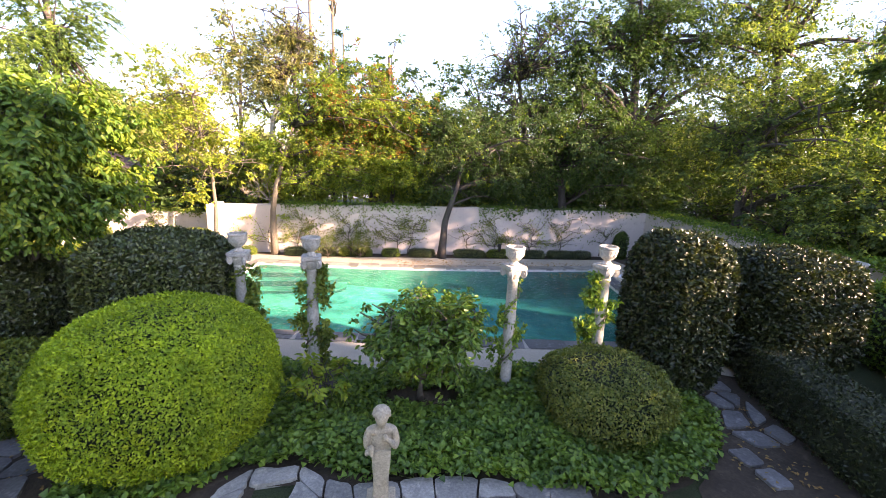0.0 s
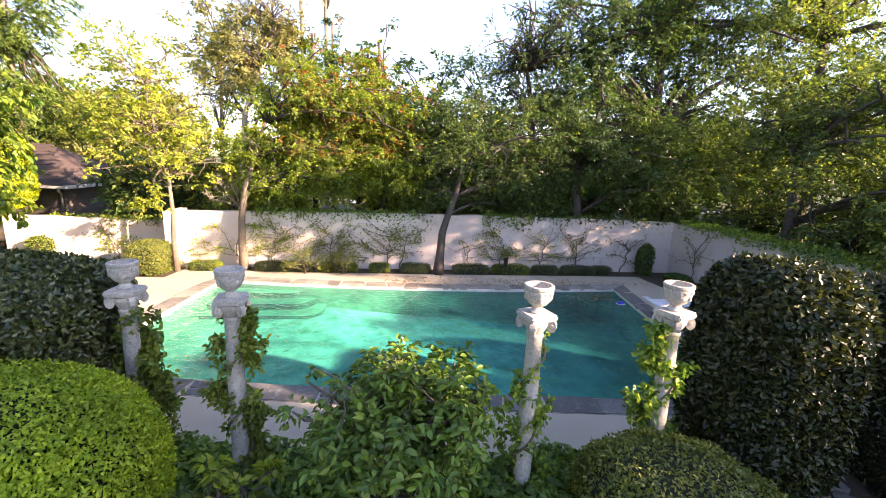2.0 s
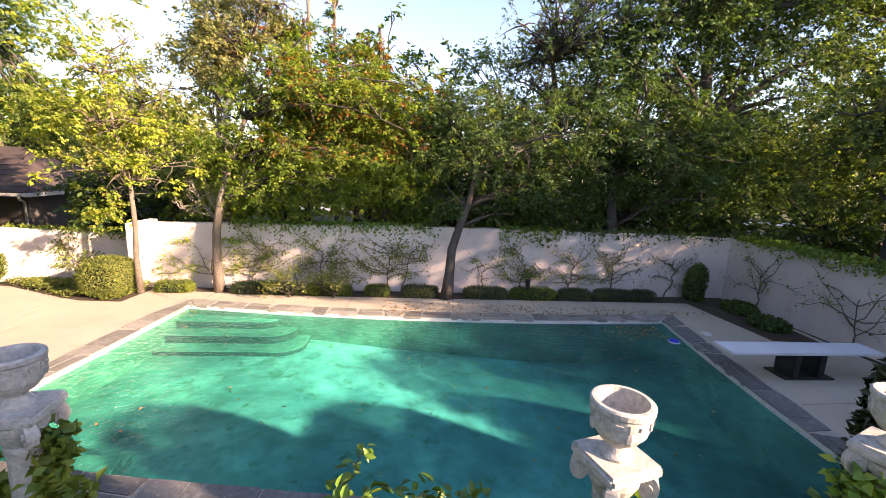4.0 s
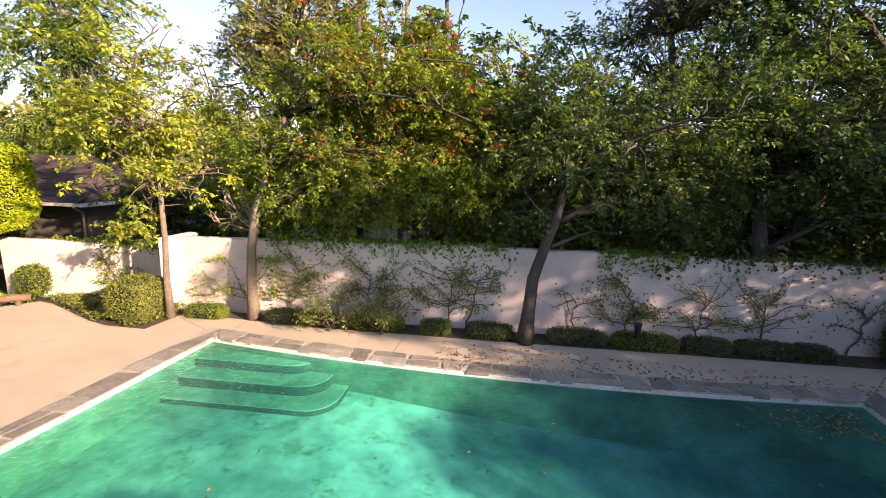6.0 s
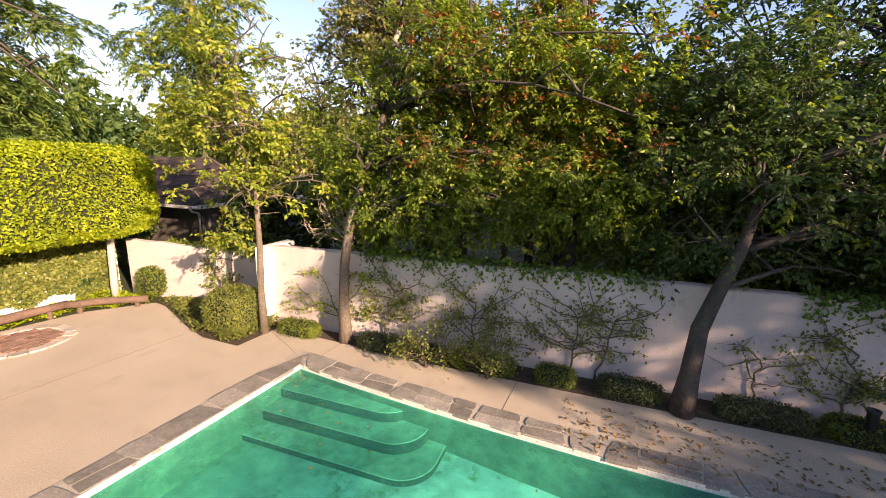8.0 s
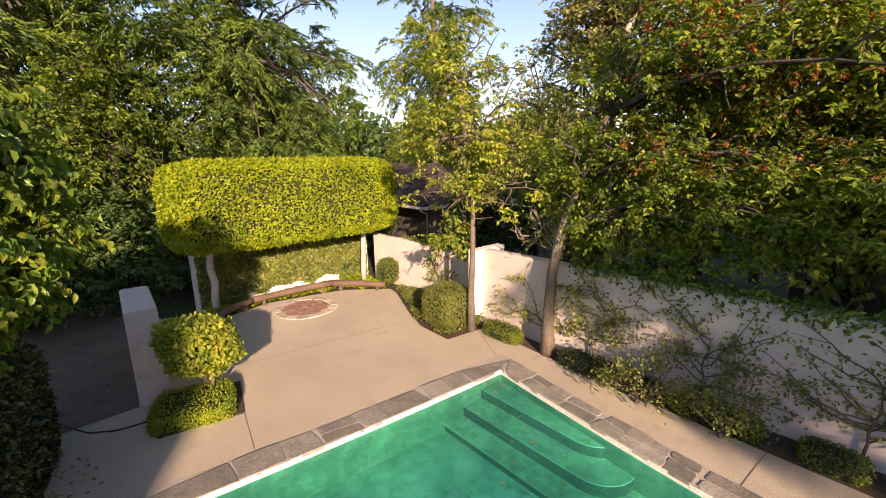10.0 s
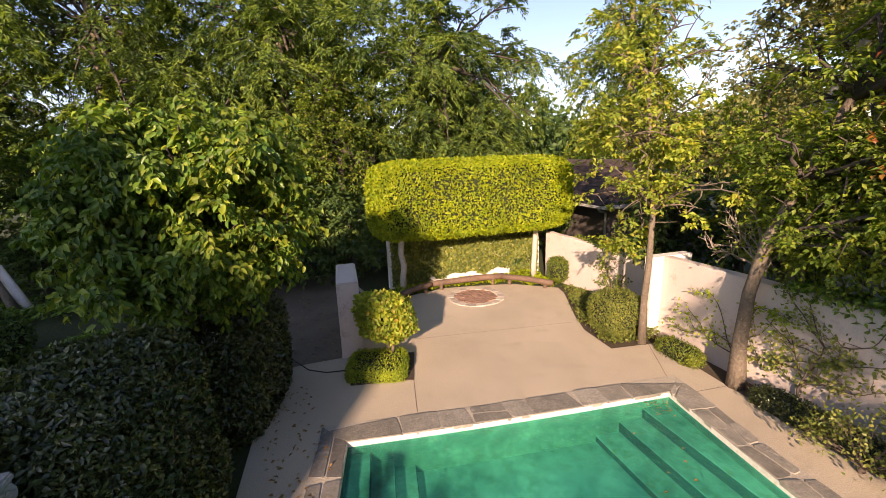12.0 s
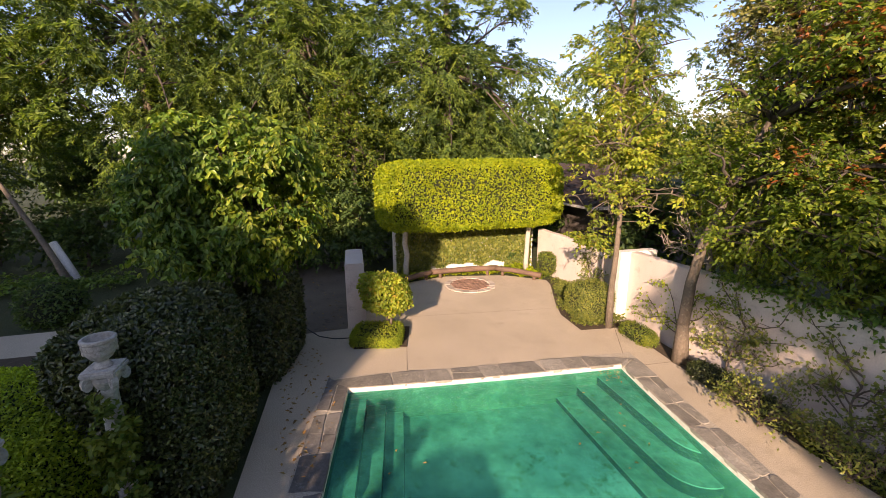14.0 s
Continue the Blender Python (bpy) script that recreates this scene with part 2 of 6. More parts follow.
M["l_oak"] = leaf_mat("olive_leaf", [(0.047, 0.082, 0.027), (0.086, 0.137, 0.039), (0.132, 0.191, 0.055), (0.064, 0.105, 0.03)], through=0.4)
# lighter leaf that paints sun onto outer sprays and shrubs
M["l_wood"] = leaf_mat("sunlit_wood_leaf", [(0.102, 0.16, 0.041), (0.203, 0.287, 0.061), (0.374, 0.431, 0.103), (0.139, 0.192, 0.052), (0.265, 0.318, 0.084)], through=0.4)
M["l_feather"] = leaf_mat("feathery_needle", [(0.07, 0.13, 0.032), (0.14, 0.225, 0.047), (0.225, 0.32, 0.07), (0.095, 0.17, 0.04)], rough=0.6, through=0.4, patch=0.4)
# paler leaf for distance: haze is put into the colour of far trees
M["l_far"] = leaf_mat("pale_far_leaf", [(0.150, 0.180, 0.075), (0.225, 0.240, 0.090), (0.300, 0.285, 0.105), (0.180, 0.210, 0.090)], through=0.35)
M["l_lolli"] = leaf_mat("laurel_leaf", [(0.05, 0.12, 0.024), (0.095, 0.195, 0.034), (0.14, 0.25, 0.042), (0.07, 0.155, 0.03), (0.18, 0.30, 0.048), (0.27, 0.34, 0.05), (0.08, 0.17, 0.03)], rough=0.35, through=0.25)
M["l_skirt"] = leaf_mat("dead_frond", [(0.20, 0.155, 0.10), (0.28, 0.22, 0.15), (0.24, 0.19, 0.12)], rough=0.8, through=0.15)
M["l_dry"] = leaf_mat("fallen_leaf", [(0.22, 0.13, 0.05), (0.33, 0.19, 0.07), (0.28, 0.21, 0.09), (0.16, 0.09, 0.04)], rough=0.8, through=0.1)

# water: tinted clear sheet with a sheen
mw, nt, pw = nodes_of("pool_water")
nw1, nw2 = noise_node(nt, 0.5, 6, 0.62), noise_node(nt, 9.0, 5, 0.6)
tint = ramp(nt, nw1.outputs["Fac"], [(0.38, (0.03, 0.48, 0.49)), (0.62, (0.14, 0.86, 0.76))]).outputs[0]
tb = nt.nodes.new("ShaderNodeBsdfTransparent")
nt.links.new(tint, tb.inputs["Color"])
gb = nt.nodes.new("ShaderNodeBsdfGlossy")
gb.inputs["Roughness"].default_value = 0.06
fr = nt.nodes.new("ShaderNodeFresnel")
fr.inputs["IOR"].default_value = 1.16
bw = nt.nodes.new("ShaderNodeBump")
bw.inputs["Strength"].default_value, bw.inputs["Distance"].default_value = 0.9, 0.03
nt.links.new(nw2.outputs["Fac"], bw.inputs["Height"])
nt.links.new(bw.outputs[0], gb.inputs["Normal"])
nt.links.new(bw.outputs[0], fr.inputs["Normal"])
mx = nt.nodes.new("ShaderNodeMixShader")
nt.links.new(fr.outputs[0], mx.inputs[0])
# cloudy water: part of the light is scattered back near the surface
db = nt.nodes.new("ShaderNodeBsdfDiffuse")
nt.links.new(ramp(nt, nw1.outputs["Fac"], [(0.40, (0.004, 0.19, 0.18)), (0.60, (0.02, 0.42, 0.36))]).outputs[0], db.inputs["Color"])
cloud = nt.nodes.new("ShaderNodeMixShader")
cloud.inputs[0].default_value = 0.26
nt.links.new(tb.outputs[0], cloud.inputs[1])
nt.links.new(db.outputs[0], cloud.inputs[2])
nt.links.new(cloud.outputs[0], mx.inputs[1])
nt.links.new(gb.outputs[0], mx.inputs[2])
nt.links.new(mx.outputs[0], nt.nodes["Material Output"].inputs["Surface"])
M["water"] = mw

# ---- mesh helpers ----
rng = np.random.default_rng(7)


def thing(name, at=(0, 0, 0), label="", category="", group="", kind=""):
    e = new(name)
    e.location = at
    e.empty_display_size = 0.1
    return tagged(e, label, category, group, kind)


def hang(ob, parent):
    if parent is not None:
        ob.parent = parent
        ob.matrix_parent_inverse = Matrix.Translation(-parent.location) if parent.type == 'EMPTY' else Matrix()
    return ob


def part(name, bm, material, parent=None, label="", smooth=False):
    me = bpy.data.meshes.new(name)
    bmesh.ops.recalc_face_normals(bm, faces=bm.faces)
    bm.to_mesh(me)
    bm.free()
    me.materials.append(material)
    if smooth:
        me.shade_smooth()
    return tagged(hang(new(name, me), parent), label)


def raw(name, v, f, material, parent=None, label="", smooth=False):
    me = bpy.data.meshes.new(name)
    me.from_pydata([tuple(p) for p in v], [], [tuple(q) for q in f])
    me.materials.append(material)
    if smooth:
        me.shade_smooth()
    return tagged(hang(new(name, me), parent), label)


def unit(a):
    return a / np.maximum(np.linalg.norm(a, axis=1, keepdims=True), 1e-9)


def leaves(name, pos, way, face, length, width, material, parent=None, label="", fold=0.18, shape=((0.45, 0.5),)):
    """One mesh of folded leaves: at pos, growing along way, facing face; shape: how far along and how wide to each side."""
    n = len(pos)
    way = unit(way)
    side = unit(np.cross(way, face))
    up = np.cross(side, way)
    L = (np.broadcast_to(length, n) * rng.uniform(0.7, 1.25, n))[:, None]
    W = (np.broadcast_to(width, n) * rng.uniform(0.75, 1.2, n))[:, None]
    h = len(shape)
    c = 2 * h + 2
    v = np.empty((n, c, 3))
    v[:, 0] = pos
    v[:, h + 1] = pos + way * L - up * L * fold * 0.6
    for q, (a, w) in enumerate(shape):
        rise = up * L * fold * w * 2 * (1 - 0.5 * a)
        v[:, 1 + q] = pos + way * L * a + side * W * w + rise
        v[:, c - 1 - q] = pos + way * L * a - side * W * w + rise
    tri = []
    for side_ in (list(range(h + 2)), [h + 1] + list(range(h + 2, c)) + [0]):
        root = side_.index(0)
        rest = side_[1:] if root == 0 else side_[:-1]
        tri += [[0, a, b] for a, b in zip(rest, rest[1:])]
    m = len(tri)
    tri = (np.arange(n)[:, None] * c + np.array(tri).reshape(1, -1)).reshape(-1)
    me = bpy.data.meshes.new(name)
    me.vertices.add(n * c)
    me.vertices.foreach_set("co", v.reshape(-1))
    me.loops.add(len(tri))
    me.loops.foreach_set("vertex_index", tri.astype(np.int32))
    me.polygons.add(n * m)
    me.polygons.foreach_set("loop_start", np.arange(0, n * m * 3, 3, dtype=np.int32))
    me.update(calc_edges=True)
    me.validate()
    me.materials.append(material)
    return tagged(hang(new(name, me), parent), label)


OVAL, IVY_LEAF = ((0.28, 0.46), (0.66, 0.42)), ((0.22, 0.52), (0.52, 0.32))


def rand_dirs(n):
    return unit(rng.normal(size=(n, 3)))


def lump(p, scale, amount):
    """Smooth unevenness, a number for each point."""
    q = p * scale
    return amount * (np.sin(q[:, 0] * 1.7 + 1.3 * np.sin(q[:, 1] * 1.1)) + np.sin(q[:, 1] * 2.1 + 1.7 * np.sin(q[:, 2] * 1.3 + 1)) + np.sin(q[:, 2] * 1.9 + 1.1 * np.sin(q[:, 0] * 1.6 + 2))) / 3


def shell_points(n, c, r, e, rough, low=None):
    """Points on a rounded box about c with half sizes r; e 2 is a ball, 6 nearly a box."""
    c, r = np.array(c, float), np.array(r, float)
    d = rng.uniform(-1, 1, (n * 3, 3))
    d /= np.abs(d).max(1, keepdims=True)
    w = rng.random(len(d))
    s = (np.abs(d) ** e).sum(1) ** (-1 / e)
    u = d * s[:, None]
    grad = unit(np.sign(u) * np.abs(u) ** (e - 1) / r)
    p = c + u * r
    k = 1 + lump(p, 2.2, rough) + lump(p, 6.0, rough * 0.5)
    p = c + u * r * k[:, None]
    keep = p[:, 2] > (low if low is not None else -1e9)
    p, grad = p[keep][:n], grad[keep][:n]
    return p, grad


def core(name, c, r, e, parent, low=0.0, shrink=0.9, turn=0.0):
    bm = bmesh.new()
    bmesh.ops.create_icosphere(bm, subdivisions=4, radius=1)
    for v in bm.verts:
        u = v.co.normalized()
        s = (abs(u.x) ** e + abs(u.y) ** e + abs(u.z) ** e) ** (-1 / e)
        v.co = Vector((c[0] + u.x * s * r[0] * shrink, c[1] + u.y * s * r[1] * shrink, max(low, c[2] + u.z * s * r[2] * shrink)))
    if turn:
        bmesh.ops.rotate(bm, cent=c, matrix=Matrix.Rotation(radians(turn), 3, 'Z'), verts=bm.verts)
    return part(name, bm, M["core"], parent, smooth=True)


def clipped(name, c, r, e, n, size, material, label, category="hedge", rough=0.03, low=0.05, width=0.55, stick=0.35, group="", shrink=0.9, turn=0.0):
    """A clipped shrub: a solid dark filler for the shaded inside, and a skin of leaves."""
    t = thing(name, (c[0], c[1], 0), label, category, group)
    core("dark_core", c, r, e, t, max(low - 0.05, 0), shrink, turn)
    p, g = shell_points(n, c, r, e, rough, low)
    if turn:
        rot = np.array(Matrix.Rotation(radians(turn), 3, 'Z')).T
        p, g = (p - np.array(c)) @ rot + np.array(c), g @ rot
    m = len(p)
    p = p - g * rng.uniform(-0.03, 0.09, (m, 1))
    way = unit(rand_dirs(m) + g * stick)
    leaves("leaves", p, way, unit(g + 0.7 * rand_dirs(m)), size, size * width, material, t)
    return t


def tube_into(v, f, pts, radii, sides=8):
    """Appends a tapered tube along pts."""
    pts = [Vector(p) for p in pts]
    base = len(v)
    ref = Vector((0.3, 0.9, 0.2)).normalized()
    for i, p in enumerate(pts):
        d = (pts[min(i + 1, len(pts) - 1)] - pts[max(i - 1, 0)]).normalized()
        a = d.cross(ref)
        if a.length < 0.1:
            a = d.cross(Vector((1, 0, 0)))
        a.normalize()
        b = d.cross(a)
        for k in range(sides):
            t = 2 * math.pi * k / sides
            v.append(tuple(p + (a * math.cos(t) + b * math.sin(t)) * radii[i]))
    for i in range(len(pts) - 1):
        for k in range(sides):
            q = base + i * sides
            f.append((q + k, q + (k + 1) % sides, q + sides + (k + 1) % sides, q + sides + k))
    f.append(tuple(base + k for k in range(sides))[::-1])
    f.append(tuple(base + (len(pts) - 1) * sides + k for k in range(sides)))


def bend(a, b, sag=0.0, wob=0.0, n=6):
    a, b = Vector(a), Vector(b)
    out = []
    for i in range(n + 1):
        t = i / n
        p = a.lerp(b, t)
        w = math.sin(t * math.pi)
        p += Vector((rng.normal() * wob * w, rng.normal() * wob * w, sag * w + rng.normal() * wob * w * 0.5))
        out.append(p)
    return out


def tree(name, trunk, r0, crown, clumps, per, leaf, material, label, bark="bark", clump_r=0.5, flat=0.8, droop=0.0, width=0.55, limbs=9, shell=0.55, extra=None, group="", bare=0, loose=0.22, twig=0.006, each=12, hanging=0.25, limb_bark="bark_dark", limb_r=0.24, shape=((0.45, 0.5),)):
    """trunk: points; crown: list of ellipsoids (centre, radii, share); limbs reach into them and carry leafy twigs."""
    base = trunk[0]
    t = thing(name, base, label, "tree", group)
    v, f = [], []
    n = len(trunk)
    tube_into(v, f, trunk, [r0 * (1.25 if i == 0 else 1 - 0.55 * i / (n - 1)) for i in range(n)], 10)
    lv, lf = [], []
    tot = sum(s for _, _, s in crown)
    centres, small, mids = [], [], []
    for c, r, s in crown:
        k = max(1, int(clumps * s / tot))
        d = rand_dirs(k)
        rad = rng.random(k) ** (1 - shell * 0.75)
        stray = rng.random(k) < loose
        rad = np.where(stray, rng.uniform(0.95, 1.28, k), rad)
        centres.append(np.array(c) + d * np.array(r) * (rad * (1 + lump(d + np.array(c), 3.0, 0.28)))[:, None])
        small.append(np.where(stray, 0.6, 1.0))
        mids.append(np.broadcast_to(np.array(c, float), (k, 3)))
    centres, mids = np.concatenate(centres), np.concatenate(mids)
    picks = rng.choice(len(centres), min(limbs, len(centres)), replace=False)
    joints = [Vector(p) for p in trunk[max(1, n // 2):]]
    for i in picks:
        goal = Vector(centres[i])
        start = min(joints, key=lambda q: (q - goal).length + (2 if q.z > goal.z + 0.3 else 0))
        path = bend(start, goal, 0.12 * (goal - start).length * (1 if droop <= 0 else 0.6), 0.05, 6)
        tube_into(lv, lf, path, [r0 * limb_r * (1 - 0.85 * j / 6) + 0.006 for j in range(7)], 6)
        for _ in range(3 + bare):
            j = int(rng.integers(2, 6))
            tip = path[j] + Vector(rand_dirs(1)[0]) * float(rng.uniform(0.3, 0.9)) * min(1.0, 0.2 + 1.6 * clump_r)
            tube_into(lv, lf, bend(path[j], tip, 0.05, 0.03, 3), [r0 * 0.16 + 0.004, r0 * 0.11 + 0.003, r0 * 0.07 + 0.003, 0.003], 5)
    k = len(centres)
    size = rng.uniform(0.55, 1.3, k) * clump_r * np.concatenate(small)
    # twigs: each starts in its clump and carries a row of leaves
    total = max(k, int(k * per / each))
    own = rng.choice(k, total, p=(size ** 2) / (size ** 2).sum())
    out = unit(centres[own] - mids[own] + rng.normal(size=(total, 3)) * 0.15)
    d = unit(rand_dirs(total) * np.array([1, 1, flat]) + out * 0.45 + np.array([0, 0, 0.15 if droop <= 0 else 0.0]))
    ln = size[own] * rng.uniform(0.75, 1.35, total)
    root = centres[own] + rand_dirs(total) * (size[own] * 0.25)[:, None]
    sag = (0.25 if droop <= 0 else 0.45 + droop) * rng.uniform(0.5, 1.2, total)
    if twig:
        mid_, tip_ = root + d * (ln * 0.5)[:, None], root + d * ln[:, None]
        mid_[:, 2] -= sag * ln * 0.25
        tip_[:, 2] -= sag * ln
        for a, b_, c_ in zip(root, mid_, tip_):
            q = len(lv)
            for pt, w in ((a, twig), (b_, twig * 0.7)):
                lv += [(pt[0] + w, pt[1], pt[2]), (pt[0] - w * 0.5, pt[1] + w * 0.87, pt[2]), (pt[0] - w * 0.5, pt[1] - w * 0.87, pt[2])]
            lv.append(tuple(c_))
            lf += [(q, q + 1, q + 4, q + 3), (q + 1, q + 2, q + 5, q + 4), (q + 2, q, q + 3, q + 5), (q + 3, q + 4, q + 6), (q + 4, q + 5, q + 6), (q + 5, q + 3, q + 6)]
    raw("trunk", v, f, M[bark], t, smooth=True)
    tagged(raw("branchwork", lv, lf, M[limb_bark], t, smooth=True), kind="stuff")
    idx = np.repeat(np.arange(total), each)
    m = len(idx)
    u = rng.uniform(0.12, 1.05, m)
    p = root[idx] + d[idx] * (u * ln[idx])[:, None]
    p[:, 2] -= sag[idx] * ln[idx] * u * u
    along = d[idx] - np.array([0, 0, 1.0]) * (2 * sag[idx] * u)[:, None]
    side = unit(np.cross(along, np.array([0.1, 0.05, 1.0]))) * np.where(np.arange(m) % 2, 1.0, -1.0)[:, None]
    p += rng.normal(size=(m, 3)) * leaf * 0.2
    if droop <= 0:
        way = unit(unit(along) * 0.6 + side * 0.8 + rng.normal(size=(m, 3)) * 0.35 + np.array([0, 0, -hanging]))
        face = unit(rng.normal(size=(m, 3)) * 0.5 + np.array([0, 0, 0.9]) * (1 - 0.6 * min(hanging, 1)) + out[idx] * (0.2 + 0.5 * hanging))
    else:
        way = unit(unit(along) * 0.9 + side * 0.55 + rng.normal(size=(m, 3)) * 0.25)
        face = unit(rng.normal(size=(m, 3)) * 0.6 + np.array([0, 0, 0.6]) + out[idx] * 0.4)
    ok = p[:, 2] > base[2] + 0.15
    p, way, face = p[ok], way[ok], face[ok]
    # second leaf tone: turned leaves, or sun and shade painted into the crown
    second_tone = np.zeros(len(p), bool)
    if extra:
        mat2, share, sel = extra
        second_tone = (rng.random(total) < share)[idx][ok] & (sel(p) if sel is not None else True)
        if second_tone.any():
            leaves("second_tone_leaves", p[second_tone], way[second_tone], face[second_tone], leaf, leaf * width, mat2, t, shape=shape)
    leaves("crown", p[~second_tone], way[~second_tone], face[~second_tone], leaf, leaf * width, material, t, shape=shape)
    return t


def slab_poly(pts, z0, z1, bm=None, taper=0.0):
    """A flat prism over a polygon, its top edge drawn in a little."""
    bm = bm or bmesh.new()
    c = Vector((sum(p[0] for p in pts) / len(pts), sum(p[1] for p in pts) / len(pts), 0))
    lo = [bm.verts.new((p[0], p[1], z0)) for p in pts]
    mid = [bm.verts.new((p[0], p[1], z1 - taper)) for p in pts]
    hi = [bm.verts.new((p[0] + (c.x - p[0]) * taper * 1.2, p[1] + (c.y - p[1]) * taper * 1.2, z1)) for p in pts]
    n = len(pts)
    for ring_a, ring_b in ((lo, mid), (mid, hi)):
        for i in range(n):
            bm.faces.new((ring_a[i], ring_a[(i + 1) % n], ring_b[(i + 1) % n], ring_b[i]))
    bm.faces.new(hi)
    bm.faces.new(lo[::-1])
    return bm


def box_bm(x0, x1, y0, y1, z0, z1, bevel=0.0, bm=None):
    bm = bm or bmesh.new()
    got = bmesh.ops.create_cube(bm, size=1)
    for v in got["verts"]:
        v.co = Vector(((x0 + x1) / 2 + v.co.x * (x1 - x0), (y0 + y1) / 2 + v.co.y * (y1 - y0), (z0 + z1) / 2 + v.co.z * (z1 - z0)))
    if bevel:
        ed = [e for e in bm.edges if e.verts[0] in got["verts"]]
        bmesh.ops.bevel(bm, geom=ed, offset=bevel, segments=2, affect='EDGES')
    return bm


def lathe(profile, at=(0, 0, 0), sides=28, bm=None):
    bm = bm or bmesh.new()
    rings = []
    for r, z in profile:
        rings.append([bm.verts.new((at[0] + r * math.cos(2 * math.pi * k / sides), at[1] + r * math.sin(2 * math.pi * k / sides), at[2] + z)) for k in range(sides)])
    for a, b in zip(rings, rings[1:]):
        for k in range(sides):
            bm.faces.new((a[k], a[(k + 1) % sides], b[(k + 1) % sides], b[k]))
    bm.faces.new(rings[0][::-1])
    bm.faces.new(rings[-1])
    return bm


def sheet(name, outer, holes, z, material, label="", category="", kind="structure"):
    from_pts = [[Vector((x, y, 0)) for x, y in outer]] + [[Vector((x, y, 0)) for x, y in h] for h in holes]
    tris = tessellate_polygon(from_pts)
    flat = [p for ring in from_pts for p in ring]
    f = []
    for a, b, c in tris:
        n = (flat[b] - flat[a]).cross(flat[c] - flat[a]).z
        f.append((a, b, c) if n > 0 else (a, c, b))
    return tagged(raw(name, [(p.x, p.y, z) for p in flat], f, material), label, category, "", kind)


# ---- pool outline ----
def quad3(p, a, b, c, n):
    """A smooth bow through three points."""
    out = []
    for i in range(n):
        t = i / n
        l0, l1, l2 = 2 * (t - 0.5) * (t - 1), -4 * t * (t - 1), 2 * t * (t - 0.5)
        out.append((a[0] * l0 + b[0] * l1 + c[0] * l2, a[1] * l0 + b[1] * l1 + c[1] * l2))
    return p + out


NL, FL, FR, NR = (0.03, 0.22), (0.50, 5.02), (11.16, 4.54), (10.52, -1.02)
POOL = quad3([], NL, (5.2, -0.55), NR, 26)
POOL = quad3(POOL, NR, (10.76, 1.75), FR, 10)
POOL = quad3(POOL, FR, (5.9, 4.46), FL, 26)
POOL = quad3(POOL, FL, (0.29, 2.5), NL, 10)


def offset(ring, d):
    out = []
    n = len(ring)
    for i in range(n):
        a, b, c = Vector(ring[i - 1]), Vector(ring[i]), Vector(ring[(i + 1) % n])
        n1 = Vector(((b - a).y, -(b - a).x)).normalized()
        n2 = Vector(((c - b).y, -(c - b).x)).normalized()
        m = (n1 + n2)
        m = m / max(m.length_squared, 0.4) * 2
        out.append(tuple(b + m * d))
    return out


COPE = offset(POOL, 0.40)
WATER_Z = -0.072

# ---- ground, deck ----
DECK = [(-8.5, -4.6), (-3.6, -2.4), (-1.6, -0.95), (2.1, -1.1), (2.5, -1.6), (4.4, -1.85), (6.4, -2.15), (7.9, -2.1), (8.8, -1.5), (9.4, -1.9), (10.4, -2.3), (11.0, -1.7), (14.0, -1.6),
        (14.0, 6.38), (-1.3, 6.38), (-1.3, 7.04), (-4.0, 6.72), (-4.55, 6.2), (-5.35, 5.2), (-5.55, 4.3), (-5.72, 3.3), (-5.45, 2.3), (-4.95, 1.45), (-8.5, 0.6)]
sheet("ground", [(-350, -350), (350, -350), (350, 350), (-350, 350)], [DECK], -0.03, M["lawn"], "rough lawn and open ground round the walled garden", "ground")
sheet("pool_deck", DECK, [COPE], 0.0, M["deck"], "tan exposed-aggregate concrete deck round the pool", "pavement")

# pool basin: walls and a floor that falls towards the far right
def depth(x, y):
    return -0.62 - 0.38 * max(0.0, min(1.0, (x - 3.4) / 5.0))


basin = thing("pool_basin", (5.5, 2, 0), "green-stained plaster swimming pool basin", "swimming pool", "", "structure")
n = len(POOL)
v = [(x, y, 0.0) for x, y in POOL] + [(x, y, -0.085) for x, y in POOL] + [(x, y, depth(x, y)) for x, y in POOL]
f = [(i, (i + 1) % n, n + (i + 1) % n, n + i) for i in range(n)]
raw("tile_band", v[:2 * n], f, M["plaster"], basin, "pale waterline band stained by algae")
f = [(i, (i + 1) % n, n + (i + 1) % n, n + i) for i in range(n)]
raw("wall", v[n:], f, M["pool_wall"], basin)
vv, ff = [], []
GX, GY = 40, 20
for i in range(GX + 1):
    for j in range(GY + 1):
        x, y = -0.6 + 12.6 * i / GX, -2.1 + 7.6 * j / GY
        vv.append((x, y, depth(x, y)))
for i in range(GX):
    for j in range(GY):
        a = i * (GY + 1) + j
        ff.append((a, a + GY + 1, a + GY + 2, a + 1))
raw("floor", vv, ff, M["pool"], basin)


def curved_step(name, cx, cy, dx, dy, z, parent):
    """A corner step with a rounded nose, from the pool's far left corner."""
    r = 0.48
    pts = [(cx - 0.2, cy + 0.45), (cx - 0.25, cy - dy)]
    pts.append((cx + dx - r, cy - dy))
    for k in range(9):
        a = -math.pi / 2 + k * math.pi / 16
        pts.append((cx + dx - r + r * math.cos(a), cy - dy + r + r * math.sin(a)))
    pts.append((cx + dx, cy + 0.45))
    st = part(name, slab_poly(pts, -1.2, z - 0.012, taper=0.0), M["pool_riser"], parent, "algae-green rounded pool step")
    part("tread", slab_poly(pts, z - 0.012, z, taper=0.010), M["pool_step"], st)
    return st


